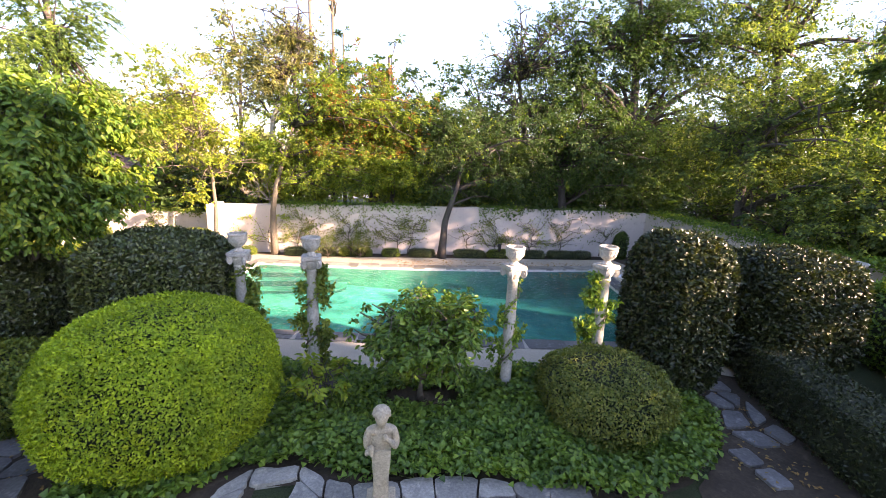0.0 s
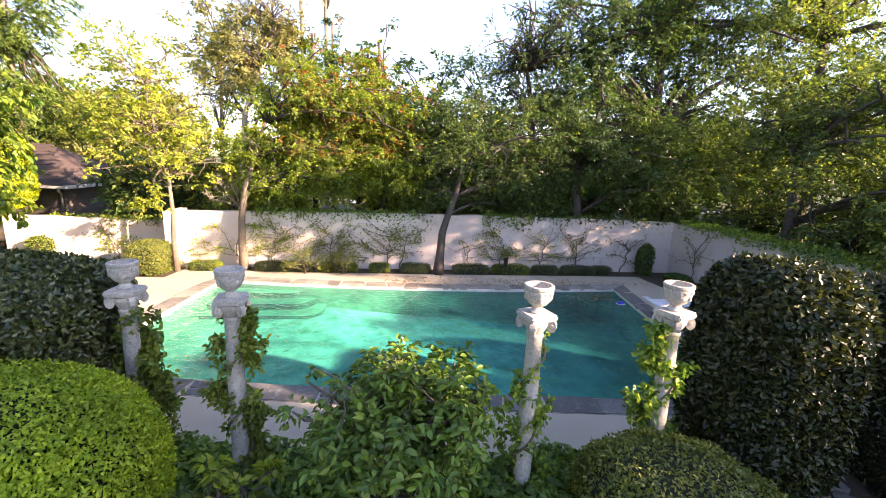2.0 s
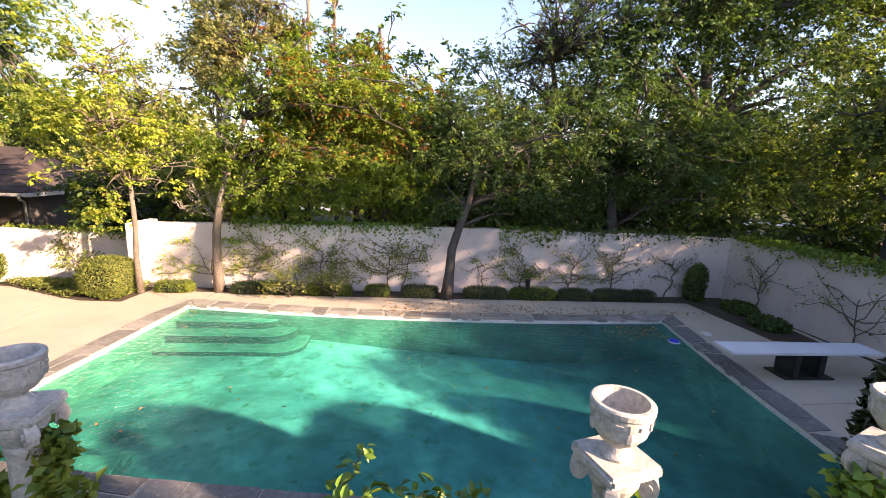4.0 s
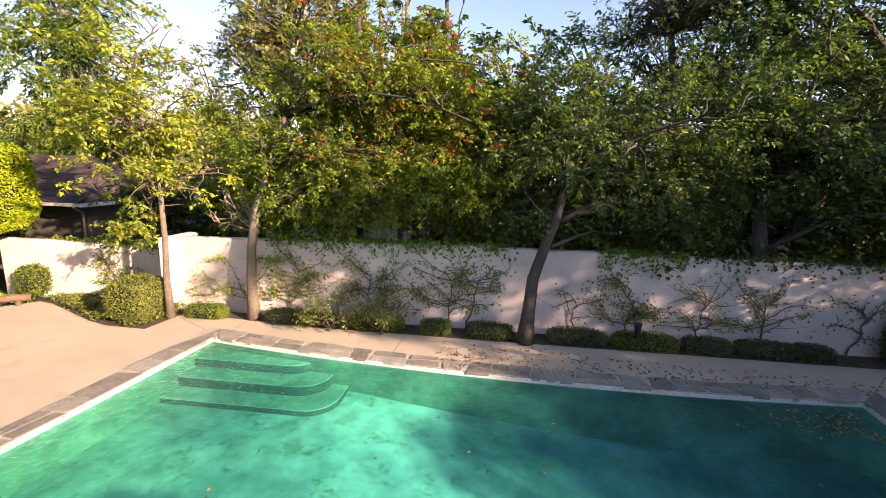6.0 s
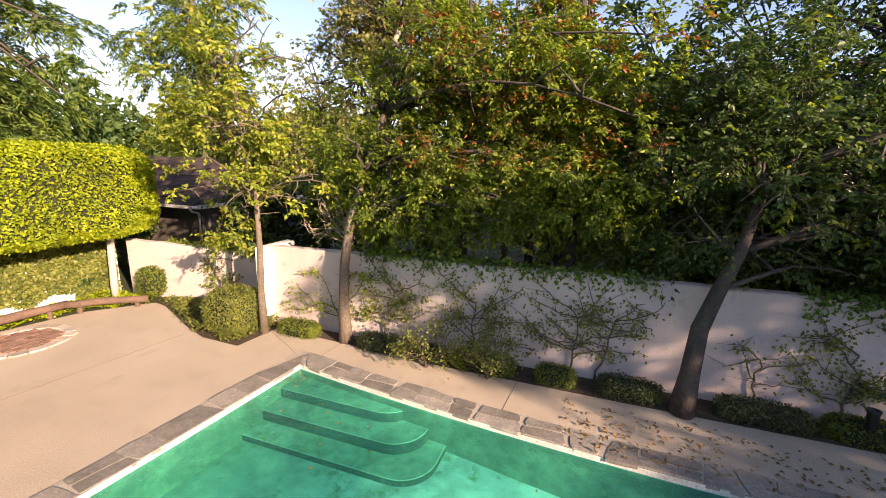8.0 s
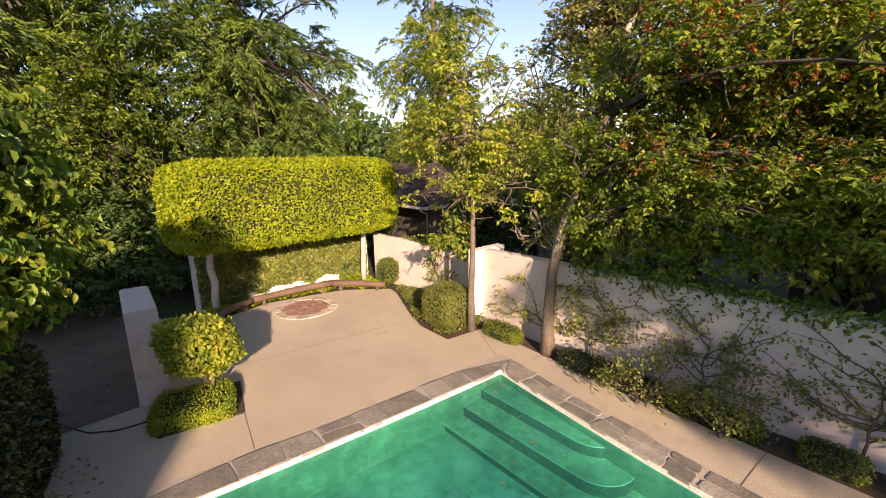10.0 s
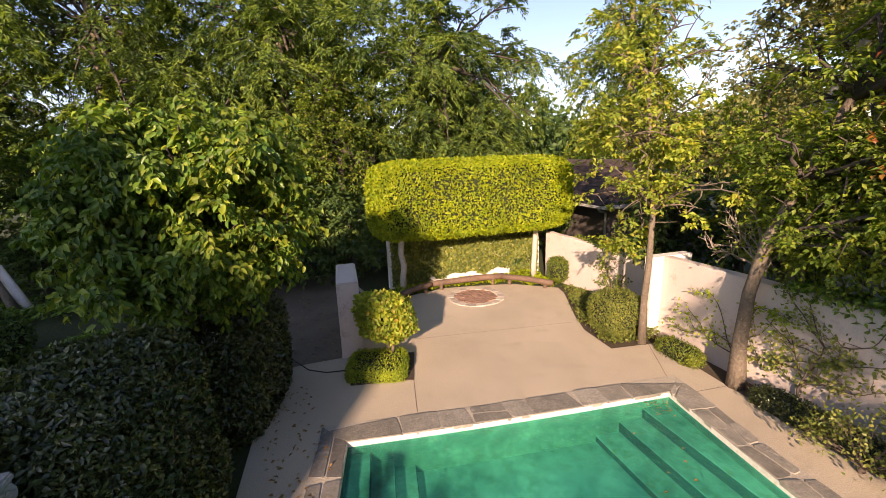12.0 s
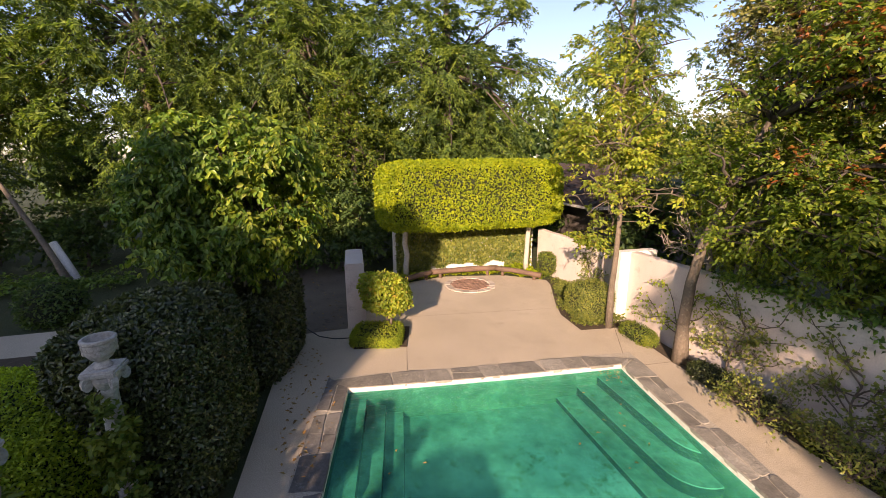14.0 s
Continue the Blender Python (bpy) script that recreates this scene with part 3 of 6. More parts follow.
for k, (dx, dy, z) in enumerate([(2.20, 0.36, -0.19), (2.50, 0.74, -0.35), (2.78, 1.12, -0.52)]):
    curved_step("entry_step", 0.45, 4.93, dx, dy, z, basin)
for k, o in enumerate((0.32, 0.63, 0.92)):
    pts = [(0.02, 0.19), (1.1, 0.05), (2.14, -0.12), (2.10 - 0.08 * k, -0.10 + o), (1.06, 0.05 + o), (0.02, 0.20 + o)]
    z = -0.20 - 0.15 * k
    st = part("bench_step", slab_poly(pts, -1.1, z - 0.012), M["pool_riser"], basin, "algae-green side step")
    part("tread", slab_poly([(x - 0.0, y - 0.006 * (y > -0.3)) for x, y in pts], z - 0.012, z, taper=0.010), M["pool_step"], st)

wsheet = sheet("pool_water", offset(POOL, -0.004), [], WATER_Z, M["water"], "still green pool water with floating leaves", "water")
wsheet.visible_shadow = False

# coping stones
coping = thing("pool_coping", (5.5, 2, 0), "irregular flagstone pool coping set in mortar", "coping", "", "structure")
v = [(x, y, 0.006) for x, y in POOL] + [(x, y, 0.006) for x, y in COPE]
f = [(i, (i + 1) % n, n + (i + 1) % n, n + i) for i in range(n)]
raw("mortar_bed", v, f, M["mortar"], coping)


def ring_point(ring, s):
    s = s % len(ring)
    i = int(s)
    a, b = Vector(ring[i]), Vector(ring[(i + 1) % len(ring)])
    return a.lerp(b, s - i)


def ragged(q, cut, wobble):
    """The outline of a stone with four corners q: corners knocked off, sides uneven."""
    out = []
    for k in range(4):
        p, before, after = q[k], q[k - 1], q[(k + 1) % 4]
        c0, c1 = float(rng.uniform(0.5, 1.4)) * cut, float(rng.uniform(0.5, 1.4)) * cut
        out.append(p + (before - p).normalized() * min(c0, (before - p).length * 0.35))
        out.append(p + (after - p).normalized() * min(c1, (after - p).length * 0.35))
        out.append(p.lerp(after, float(rng.uniform(0.4, 0.6))) + Vector((rng.normal(), rng.normal())) * wobble)
    return [tuple(p) for p in out]


s = 0.0
INN, OUT = offset(POOL, 0.004), offset(POOL, 0.385)
while s < n - 0.3:
    i = int(s)
    seg = (Vector(POOL[(i + 1) % n]) - Vector(POOL[i])).length
    north = 36 <= s < 62
    ln = float(rng.uniform(0.26, 0.70) if north else rng.uniform(0.34, 0.82))
    e = min(s + ln / seg, n)
    for corner in (26, 36, 62, 72):
        if s < corner < e + 0.12 / seg:
            e = corner
    g = float(rng.uniform(0.005, 0.012)) / seg
    lo, hi = s + g, e - g
    lift = 0.010
    shift = [float(rng.normal()) * 0.12 / seg for _ in range(2)]
    q = [ring_point(INN, lo), ring_point(INN, hi), ring_point(OUT, hi + shift[1] * 0.4), ring_point(OUT, lo + shift[0] * 0.4)]
    q = [p + Vector((rng.normal(), rng.normal())) * (0.016 if north else 0.008) for p in q]
    stone = M["slate"] if s >= 36 else M["bluestone"]
    parts = [q]
    if rng.random() < (0.6 if north else 0.4):
        u, w = float(rng.uniform(0.35, 0.65)), float(rng.uniform(0.35, 0.65))
        m0, m1 = q[0].lerp(q[3], u), q[1].lerp(q[2], w)
        parts = [[q[0], q[1], m1.lerp(q[1], 0.06), m0.lerp(q[0], 0.06)], [m0.lerp(q[3], 0.06), m1.lerp(q[2], 0.06), q[2], q[3]]]
    for corners in parts:
        part("stone", slab_poly(ragged(corners, 0.028 if north else 0.02, 0.008), -0.03, 0.012 + float(rng.uniform(0.2, 1.0)) * lift, taper=0.010), stone, coping)
    s = e

# ---- walls ----
WY = 6.40


def wall(name, a, b, h0, h1, thick, material, label, rise=0.0):
    """A straight wall whose front face runs from a to b; thickness goes to its left."""
    a, b = Vector(a), Vector(b)
    d = (b - a).normalized()
    nn = Vector((-d.y, d.x)) * thick
    bm = bmesh.new()
    k = max(2, int((b - a).length / 0.5))
    prof = []
    for i in range(k + 1):
        p = a.lerp(b, i / k)
        h = h0 + (h1 - h0) * i / k + rise * math.sin(math.pi * i / k) + float(rng.normal()) * 0.006
        q = p + nn
        prof.append([bm.verts.new(c) for c in ((p.x, p.y, -0.1), (p.x, p.y, h - 0.02), (p.x + nn.x * 0.12, p.y + nn.y * 0.12, h), (q.x - nn.x * 0.12, q.y - nn.y * 0.12, h), (q.x, q.y, h - 0.02), (q.x, q.y, -0.1))])
    for u, w in zip(prof, prof[1:]):
        for i in range(6):
            bm.faces.new((u[i], w[i], w[(i + 1) % 6], u[(i + 1) % 6]))
    bm.faces.new(prof[0])
    bm.faces.new(prof[-1][::-1])
    return tagged(part(name, bm, material), label, "wall", "", "structure")


wall("wall_north", (-1.25, WY), (14.0, WY), 1.62, 1.68, 0.22, M["stucco"], "pinkish stucco garden wall with climbers", 0.07)
wall("wall_east", (14.0, WY), (14.5, -1.6), 1.66, 1.68, 0.22, M["stucco"], "pinkish stucco side wall topped with creeper")
wall("wall_terrace", (-5.75, 6.52), (-1.28, 7.06), 1.36, 1.20, 0.2, M["stucco"], "pinkish stucco wall behind the terrace")
tagged(part("trim_pilaster", box_bm(-1.42, -1.20, 6.16, 7.10, -0.05, 1.62, 0.012), M["whitewash"]), "white painted end pier of the garden wall", "pier", "", "structure")
wall("wall_ivy", (-6.30, 6.6), (-6.30, 1.85), 1.62, 1.62, -0.2, M["whitewash"], "white wall hidden under ivy")
wall("wall_stub", (-3.85, 0.36), (-2.40, 0.30), 1.47, 1.47, 0.40, M["stucco"], "short free-standing stucco wall beside the terrace")

# ---- columns and urns ----
def make_column():
    col = thing("garden_column", (0, 0, 0), "weathered cast-stone column with scrolled capital", "column", "columns along the pool")
    part("shaft", lathe([(0.135, -0.1), (0.135, 0.05), (0.125, 0.08), (0.128, 0.6), (0.122, 1.2), (0.108, 1.72), (0.12, 1.735), (0.12, 1.765), (0.105, 1.775)], sides=24), M["cast"], col, smooth=True)
    bm = lathe([(0.105, 1.77), (0.15, 1.83), (0.17, 1.86), (0.17, 1.90), (0.12, 1.91)], sides=24)
    for sx in (-1, 1):
        for sy in (-1, 1):
            got = bmesh.ops.create_cone(bm, cap_ends=True, segments=14, radius1=0.062, radius2=0.062, depth=0.07)
            ang = math.atan2(sy, sx)
            mat = Matrix.Translation((sx * 0.155, sy * 0.155, 1.86)) @ Matrix.Rotation(ang, 4, 'Z') @ Matrix.Rotation(math.pi / 2, 4, 'X')
            bmesh.ops.transform(bm, matrix=mat, verts=got["verts"])
            got = bmesh.ops.create_cone(bm, cap_ends=True, segments=12, radius1=0.03, radius2=0.022, depth=0.10)
            bmesh.ops.transform(bm, matrix=mat, verts=got["verts"])
    part("capital", bm, M["cast"], col)
    part("abacus", box_bm(-0.21, 0.21, -0.21, 0.21, 1.915, 1.975, 0.018), M["cast"], col)
    return col


def make_urn():
    urn = thing("garden_urn", (0, 0, 0), "carved cast-stone urn standing empty on its column", "urn", "urns on the columns")
    bm = lathe([(0.105, 0.0), (0.11, 0.02), (0.085, 0.045), (0.065, 0.075), (0.075, 0.095), (0.12, 0.125), (0.165, 0.19), (0.182, 0.27), (0.185, 0.33), (0.197, 0.345), (0.197, 0.375), (0.185, 0.385), (0.16, 0.385), (0.155, 0.33), (0.14, 0.24), (0.06, 0.2)], sides=32)
    for k in range(16):
        a = 2 * math.pi * k / 16
        w = 0.014 if k % 2 else 0.022
        got = bmesh.ops.create_cube(bm, size=1)
        hh = 0.05 if k % 2 else 0.028
        mat = Matrix.Rotation(a, 4, 'Z') @ Matrix.Translation((0, 0.184, 0.29)) @ Matrix.Diagonal((2 * w, 0.014, hh, 1))
        bmesh.ops.transform(bm, matrix=mat, verts=got["verts"])
    for k in range(4):
        a = 2 * math.pi * k / 4 + 0.4
        got = bmesh.ops.create_uvsphere(bm, u_segments=8, v_segments=6, radius=1)
        mat = Matrix.Rotation(a, 4, 'Z') @ Matrix.Translation((0, 0.17, 0.22)) @ Matrix.Diagonal((0.035, 0.02, 0.05, 1))
        bmesh.ops.transform(bm, matrix=mat, verts=got["verts"])
    part("bowl", bm, M["cast"], urn)
    return urn


COLS = [(2.40, -1.82, 0.985, 0.0), (3.48, -2.07, 0.99, 0.0), (6.36, -2.45, 0.985, 0.0), (7.74, -2.47, 1.0, 0.0)]
first_c, first_u = make_column(), make_urn()
for k, (x, y, s, lean) in enumerate(COLS):
    w = (0.64, 0.66, 0.68, 0.68)[k]
    m = pose(x, y, 0, 0, lean, 8 * k)
    m = m @ Matrix.Diagonal((w, w, s, 1))
    if k == 0:
        c_, u_ = first_c, first_u
    else:
        c_, u_ = copy_thing(first_c, Matrix()), copy_thing(first_u, Matrix())
    c_.matrix_basis = m
    tip = m @ Vector((0, 0, 1.975))
    u_.matrix_basis = pose(tip.x, tip.y, tip.z, 0, lean, 30 * k) @ Matrix.Diagonal((w * 1.04, w * 1.04, 0.70, 1))

# ---- clipped hedges and shrubs ----
clipped("clipped_ball_shrub", (2.02, -3.22, 0.70), (1.20, 1.15, 0.95), 2.3, 76000, 0.040, M["l_ball"], "large clipped bright-green dome shrub", "shrub", 0.015, 0.03, group="clipped shrubs")
clipped("clipped_mound_shrub", (7.45, -3.30, 0.42), (0.82, 0.78, 0.50), 2.4, 24000, 0.044, M["l_bushy"], "low clipped boxwood mound with bare patches", "shrub", 0.10, 0.03, group="clipped shrubs")
clipped("hedge_block", (1.30, -1.80, 1.04), (0.95, 0.74, 1.16), 3.4, 46000, 0.06, M["l_box"], "dark glossy clipped hedge block beside the pool", "hedge", 0.07, 0.02, group="hedge blocks", turn=-6)
clipped("olive_hedge", (-0.1, -2.75, 0.36), (0.85, 0.6, 0.50), 3.2, 16000, 0.06, M["l_boxsun"], "clipped olive-green hedge behind the dome shrub", "hedge", 0.04, 0.02)
clipped("hedge_block", (-1.3, -1.30, 0.72), (1.08, 0.66, 0.95), 3.6, 20000, 0.07, M["l_box"], "smaller dark hedge at the walkway", "hedge", 0.06, 0.02, group="hedge blocks", turn=-12)
clipped("hedge_block", (9.04, -2.28, 1.18), (0.62, 0.70, 1.25), 3.2, 32000, 0.075, M["l_boxshade"], "tall dark clipped hedge with sunlit top", "hedge", 0.03, 0.02, group="hedge blocks")
clipped("hedge_block", (11.3, -1.95, 1.0), (1.0, 0.9, 1.12), 3.0, 34000, 0.075, M["l_boxshade"], "rounded dark hedge with yellowing crown", "hedge", 0.03, 0.02, group="hedge blocks")
clipped("low_hedge", (10.0, -4.95, 0.36), (0.38, 2.7, 0.41), 8, 34000, 0.045, M["l_boxshade"], "long low clipped hedge along the lawn", "hedge", 0.02, 0.02, turn=-14)
hs = clipped("hedge_slab", (-5.45, 4.14, 2.56), (0.56, 2.82, 0.98), 6, 64000, 0.075, M["l_slab"], "raised clipped ficus hedge lit bright yellow-green", "hedge", 0.02, 1.2, stick=0.2)
for x, y, h, r in ((-6.02, 2.2, 1.75, 0.085), (-5.78, 6.14, 1.75, 0.08)):
    vv, ff = [], []
    tube_into(vv, ff, bend((x, y, 0), (x + 0.1, y, h), 0, 0.02, 5), [r * 1.1, r, r * 0.95, r * 0.95, r * 0.9, r * 0.85], 10)
    raw("trunk", vv, ff, M["pale_bark"], hs, "pale bare trunk", smooth=True)
b = thing("planter_bush", (-2.0, 1.15, 0), "small round bush on a short stem in a box planting", "shrub")
core("dark_core", (-2.0, 1.13, 0.93), (0.46, 0.46, 0.34), 2.2, b, 0.5, 0.6)
p, g = shell_points(6500, (-2.0, 1.13, 0.91), (0.52, 0.52, 0.42), 2.2, 0.34)
p = p - g * rng.uniform(-0.05, 0.16, (len(p), 1))
leaves("leaves", p, unit(rand_dirs(len(p)) + g * 0.4), unit(g + 0.8 * rand_dirs(len(p))), 0.075, 0.048, M["l_young"], b, shape=OVAL)
vv, ff = [], []
for dx in (-0.06, 0.07):
    tube_into(vv, ff, bend((-2.0 + dx, 1.15, 0), (-2.0 + dx * 2, 1.15 + dx, 0.6), 0, 0.01, 3), [0.035, 0.03, 0.028, 0.02], 7)
raw("stem", vv, ff, M["bark"], b, smooth=True)
clipped("box_planting", (-1.72, 0.88, 0.07), (0.42, 0.48, 0.16), 7, 10000, 0.04, M["l_yellow"], "low square box planting by the short wall", "shrub", 0.06, 0.0, turn=-15)
clipped("terrace_bush", (-1.62, 5.72, 0.44), (0.50, 0.46, 0.42), 2.8, 12000, 0.042, M["l_bushy"], "clipped boxwood bush under the young tree", "shrub", 0.07, 0.02)
clipped("terrace_bush", (-4.75, 6.32, 0.45), (0.28, 0.22, 0.35), 2.5, 2200, 0.06, M["l_boxsun"], "small boxwood bush in the terrace corner", "shrub", 0.09, 0.02)
for x, y, z, r, n_ in ((-1.9, -3.4, 0.5, (0.8, 0.8, 0.7), 8000), (-1.1, -3.6, 0.45, (0.7, 0.8, 0.55), 8000), (0.35, -4.75, 0.3, (0.7, 0.55, 0.42), 7000), (14.0, -2.3, 0.7, (1.0, 1.1, 1.0), 9000), (13.0, -4.2, 0.5, (1.0, 1.2, 0.7), 8000)):
    clipped("loose_shrub", (x, y, z), r, 2.3, n_, 0.085, M["l_ivy"], "loose leafy green shrub in the garden border", "shrub", 0.10, 0.02, group="path shrubs")
for x, y, n_ in ((13.75, 5.2, 3500), (13.6, 4.2, 3000)):
    clipped("corner_shrub", (x - 0.2, y, 0.08), (0.30, 0.36, 0.13), 2.4, n_, 0.07, M["l_dark"], "low dark shrub in the corner planter", "shrub", 0.12, 0.02, group="corner shrubs")
clipped("corner_shrub", (12.95, 6.08, 0.45), (0.24, 0.22, 0.55), 2.2, 3500, 0.07, M["l_dark"], "dark upright shrub against the wall", "shrub", 0.12, 0.02, group="corner shrubs")
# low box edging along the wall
# lit 1: sunlit tone painted by the lighter leaf; 0: shaded, darker leaf
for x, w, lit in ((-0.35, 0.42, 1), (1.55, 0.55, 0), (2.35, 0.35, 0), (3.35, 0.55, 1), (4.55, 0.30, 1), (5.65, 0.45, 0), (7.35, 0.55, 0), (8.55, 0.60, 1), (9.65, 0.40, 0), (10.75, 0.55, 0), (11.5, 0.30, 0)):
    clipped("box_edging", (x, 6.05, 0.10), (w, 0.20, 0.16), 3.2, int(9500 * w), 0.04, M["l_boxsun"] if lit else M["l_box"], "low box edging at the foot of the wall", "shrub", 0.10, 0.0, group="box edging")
# ---- trees ----
def tk(*p):
    return [tuple(q) for q in p]


tree("young_tree", tk((-1, 5.84, 0), (-1.02, 5.84, 0.84), (-0.99, 5.86, 1.62), (-1.05, 5.92, 2.59), (-1.29, 5.96, 3.7), (-1.48, 6.01, 4.89)), 0.07,
     [((-1.72, 6.05, 5.11), (1.22, 0.85, 1.27), 4), ((-1.48, 6.01, 3.92), (1.74, 0.95, 0.99), 5), ((-1.1, 6, 2.9), (1.36, 0.73, 0.65), 3), ((-1.47, 5.65, 1.85), (0.42, 0.32, 0.31), 0.5)], 150, 66, 0.095, M["l_young"], "slender young tree with sparse yellow-green leaves", clump_r=0.34, limbs=40, loose=0.4, limb_bark="bark")
tree("persimmon_tree", tk((0.7, 6.1, 0), (0.67, 6.1, 0.69), (0.69, 6.13, 1.5), (0.8, 6.18, 2.29), (1.04, 6.35, 3.18), (1.32, 6.53, 4.16)), 0.115,
     [((1.42, 6.62, 3.59), (1.34, 1.03, 1.26), 5), ((2.52, 6.72, 4.87), (1.13, 1.13, 1.25), 4), ((3.82, 6.77, 4.82), (1.13, 1.13, 1.38), 4), ((4.92, 6.64, 3.87), (1.23, 1.23, 1.3), 4), ((2.91, 6.55, 2.93), (1.63, 0.92, 0.88), 5), ((1.81, 6.45, 2.5), (1.02, 0.61, 0.55), 2), ((4.48, 6.42, 2.85), (1.2, 0.8, 0.55), 2)], 520, 130, 0.08, M["l_persim"],
     "fruit tree with yellowing and orange leaves by the wall", clump_r=0.38, limbs=56, loose=0.25, extra=(M["l_orange"], 0.13, lambda q: (q[:, 2] > 3.3) & (q[:, 0] > 1.8)))
for x, y, h, s_ in ((2.33, 8.2, 7.0, 0.0), (3.76, 8.0, 6.55, 0.3), (4.58, 7.9, 6.8, -0.2)):
    tree("vine_spire", tk((x, y, -0.1), (x, y, h * 0.4), (x + s_ * 0.5, y, h * 0.75), (x + s_, y, h)), 0.09, [((x + s_ * 0.6, y, h * 0.8), (0.35, 0.3, h * 0.2), 2), ((x, y, h * 0.55), (0.7, 0.6, h * 0.18), 2)], 60, 60, 0.12, M["l_persim"], "slender vine-clad stem rising behind the fruit tree", "bark_dark", clump_r=0.3, limbs=14, extra=(M["l_orange"], 0.1, None))
def bare_shrub(name, x, y, z, label, ln, count, leaf, material, ways):
    """Leafless pale stems that fork again and again, with a few leaves left at the tips."""
    t = thing(name, (x, y, 0), label, "shrub")
    v, f, tips = [], [], []

    def grow(p, d, ln, r, depth_):
        path = [p]
        for _ in range(4):
            d = (d + Vector(rand_dirs(1)[0]) * 0.22 + Vector((0, 0, 0.05))).normalized()
            path.append(path[-1] + d * ln / 4)
        tube_into(v, f, path, [r * (1 - 0.13 * k) for k in range(5)], 5)
        if depth_ == 0:
            tips.append(path[-1])
            return
        for k in range(3):
            side = (d + Vector(rand_dirs(1)[0]) * 0.75).normalized()
            grow(path[2 + k % 3], side, ln * float(rng.uniform(0.55, 0.8)), r * 0.6, depth_ - 1)

    tube_into(v, f, [(x, y, 0), (x - 0.03, y, z * 0.5), (x, y, z)], [0.11 * ln, 0.09 * ln, 0.08 * ln], 8)
    for d in ways:
        grow(Vector((x, y, z)), Vector(d).normalized(), ln, 0.04 * ln, 3)
    raw("branchwork", v, f, M["twig"] if z > 1 else M["vine"], t, "pale forking branches", smooth=True)
    p = np.array([tuple(q) for q in tips])[rng.integers(0, len(tips), count)] + rng.normal(size=(count, 3)) * 0.06
    leaves("leaves", p, rand_dirs(count), unit(rand_dirs(count) + np.array([0, -0.3, 0.8])), leaf, leaf * 0.6, material, t)


bare_shrub("bare_shrub", 0.42, 6.78, 1.72, "nearly leafless pale twiggy shrub behind the wall", 0.55, 70, 0.07, M["l_persim"], ((-0.9, -0.2, 0.45), (-0.5, -0.3, 0.8), (0.1, -0.2, 1.0), (0.6, -0.3, 0.7), (-0.75, 0.1, 0.65)))
for x, y in ((2.50, 5.74), (3.55, 5.76)):
    bare_shrub("straggly_shrub", x, y, 0.06, "straggly pale-leaved shrub by the wall", 0.36, 950, 0.052, M["l_bushy"], ((-0.8, -0.2, 0.6), (0.75, -0.2, 0.6), (-0.3, -0.3, 0.9), (0.3, 0.2, 0.95), (0.0, -0.5, 0.8)))
tree("airy_tree", tk((0.2, 7.84, -0.1), (0.2, 7.84, 2.58), (0.34, 7.85, 4.46), (0.87, 7.99, 5.85), (1.28, 8.09, 7.21)), 0.12,
     [((0.97, 8.09, 7.01), (1.39, 1.17, 1.25), 4), ((0.2, 7.93, 5.62), (1.17, 1.06, 0.95), 3)], 220, 70, 0.085, M["l_far"], "airy grey-green tree with a pale forked trunk", "pale_bark", clump_r=0.38, limbs=46, bare=4, loose=0.35)
tree("bent_tree", tk((6.30, 5.87, 0), (6.34, 5.88, 0.6), (6.38, 5.92, 1.25), (6.55, 6.0, 1.8), (6.74, 6.1, 2.3), (6.95, 6.3, 3.2)), 0.14,
     [((7.98, 6.61, 3.97), (2.23, 1.28, 1.38), 6), ((6.19, 6.79, 3.83), (1.36, 1.15, 1.21), 4), ((8.71, 6.48, 3.05), (1.29, 0.96, 0.83), 2), ((6.6, 6.75, 2.5), (1.2, 0.35, 0.55), 2), ((8.6, 6.8, 2.4), (1.3, 0.35, 0.55), 2)], 370, 115, 0.088, M["l_dark"], "dark leaning tree growing against the wall", "bark_dark", clump_r=0.46, limbs=40, extra=(M["l_yellow"], 0.05, None))
tree("wood_tree", tk((15.03, 9.31, -0.1), (14.88, 9.2, 2.29), (14.61, 9.1, 4.54), (14.37, 9.11, 7.83)), 0.30,
     [((13.89, 9.12, 9.1), (3.62, 2.65, 2.56), 5), ((11.76, 9.19, 7.07), (3.04, 2.33, 2.04), 4), ((16, 8.85, 7.23), (3.25, 2.5, 3.09), 5), ((15.99, 8.42, 3.85), (3.73, 1.99, 1.68), 4)], 470, 105, 0.125, M["l_dark"], "large spreading evergreen tree behind the wall", "bark_dark", clump_r=0.72, limbs=60, loose=0.3, limb_r=0.4)
# lighter second leaf tone paints in sunlit sprays
tree("wood_tree", tk((20.63, 8.44, -0.1), (20.46, 8.33, 2.33), (20.17, 8.24, 4.62), (19.91, 8.24, 8)), 0.28,
     [((18.5, 8.11, 9.02), (3.35, 2.84, 2.64), 6), ((21.03, 7.78, 6.66), (3.09, 2.96, 2.71), 5), ((18.35, 7.69, 3.63), (3.33, 2.05, 1.68), 4), ((22.02, 7.32, 4.15), (1.91, 1.91, 1.6), 2)], 440, 105, 0.125, M["l_oak"], "tall olive-green tree in sun behind the wall", "bark_dark", clump_r=0.66, limbs=50, loose=0.3, limb_r=0.4, extra=(M["l_wood"], 0.35, None))
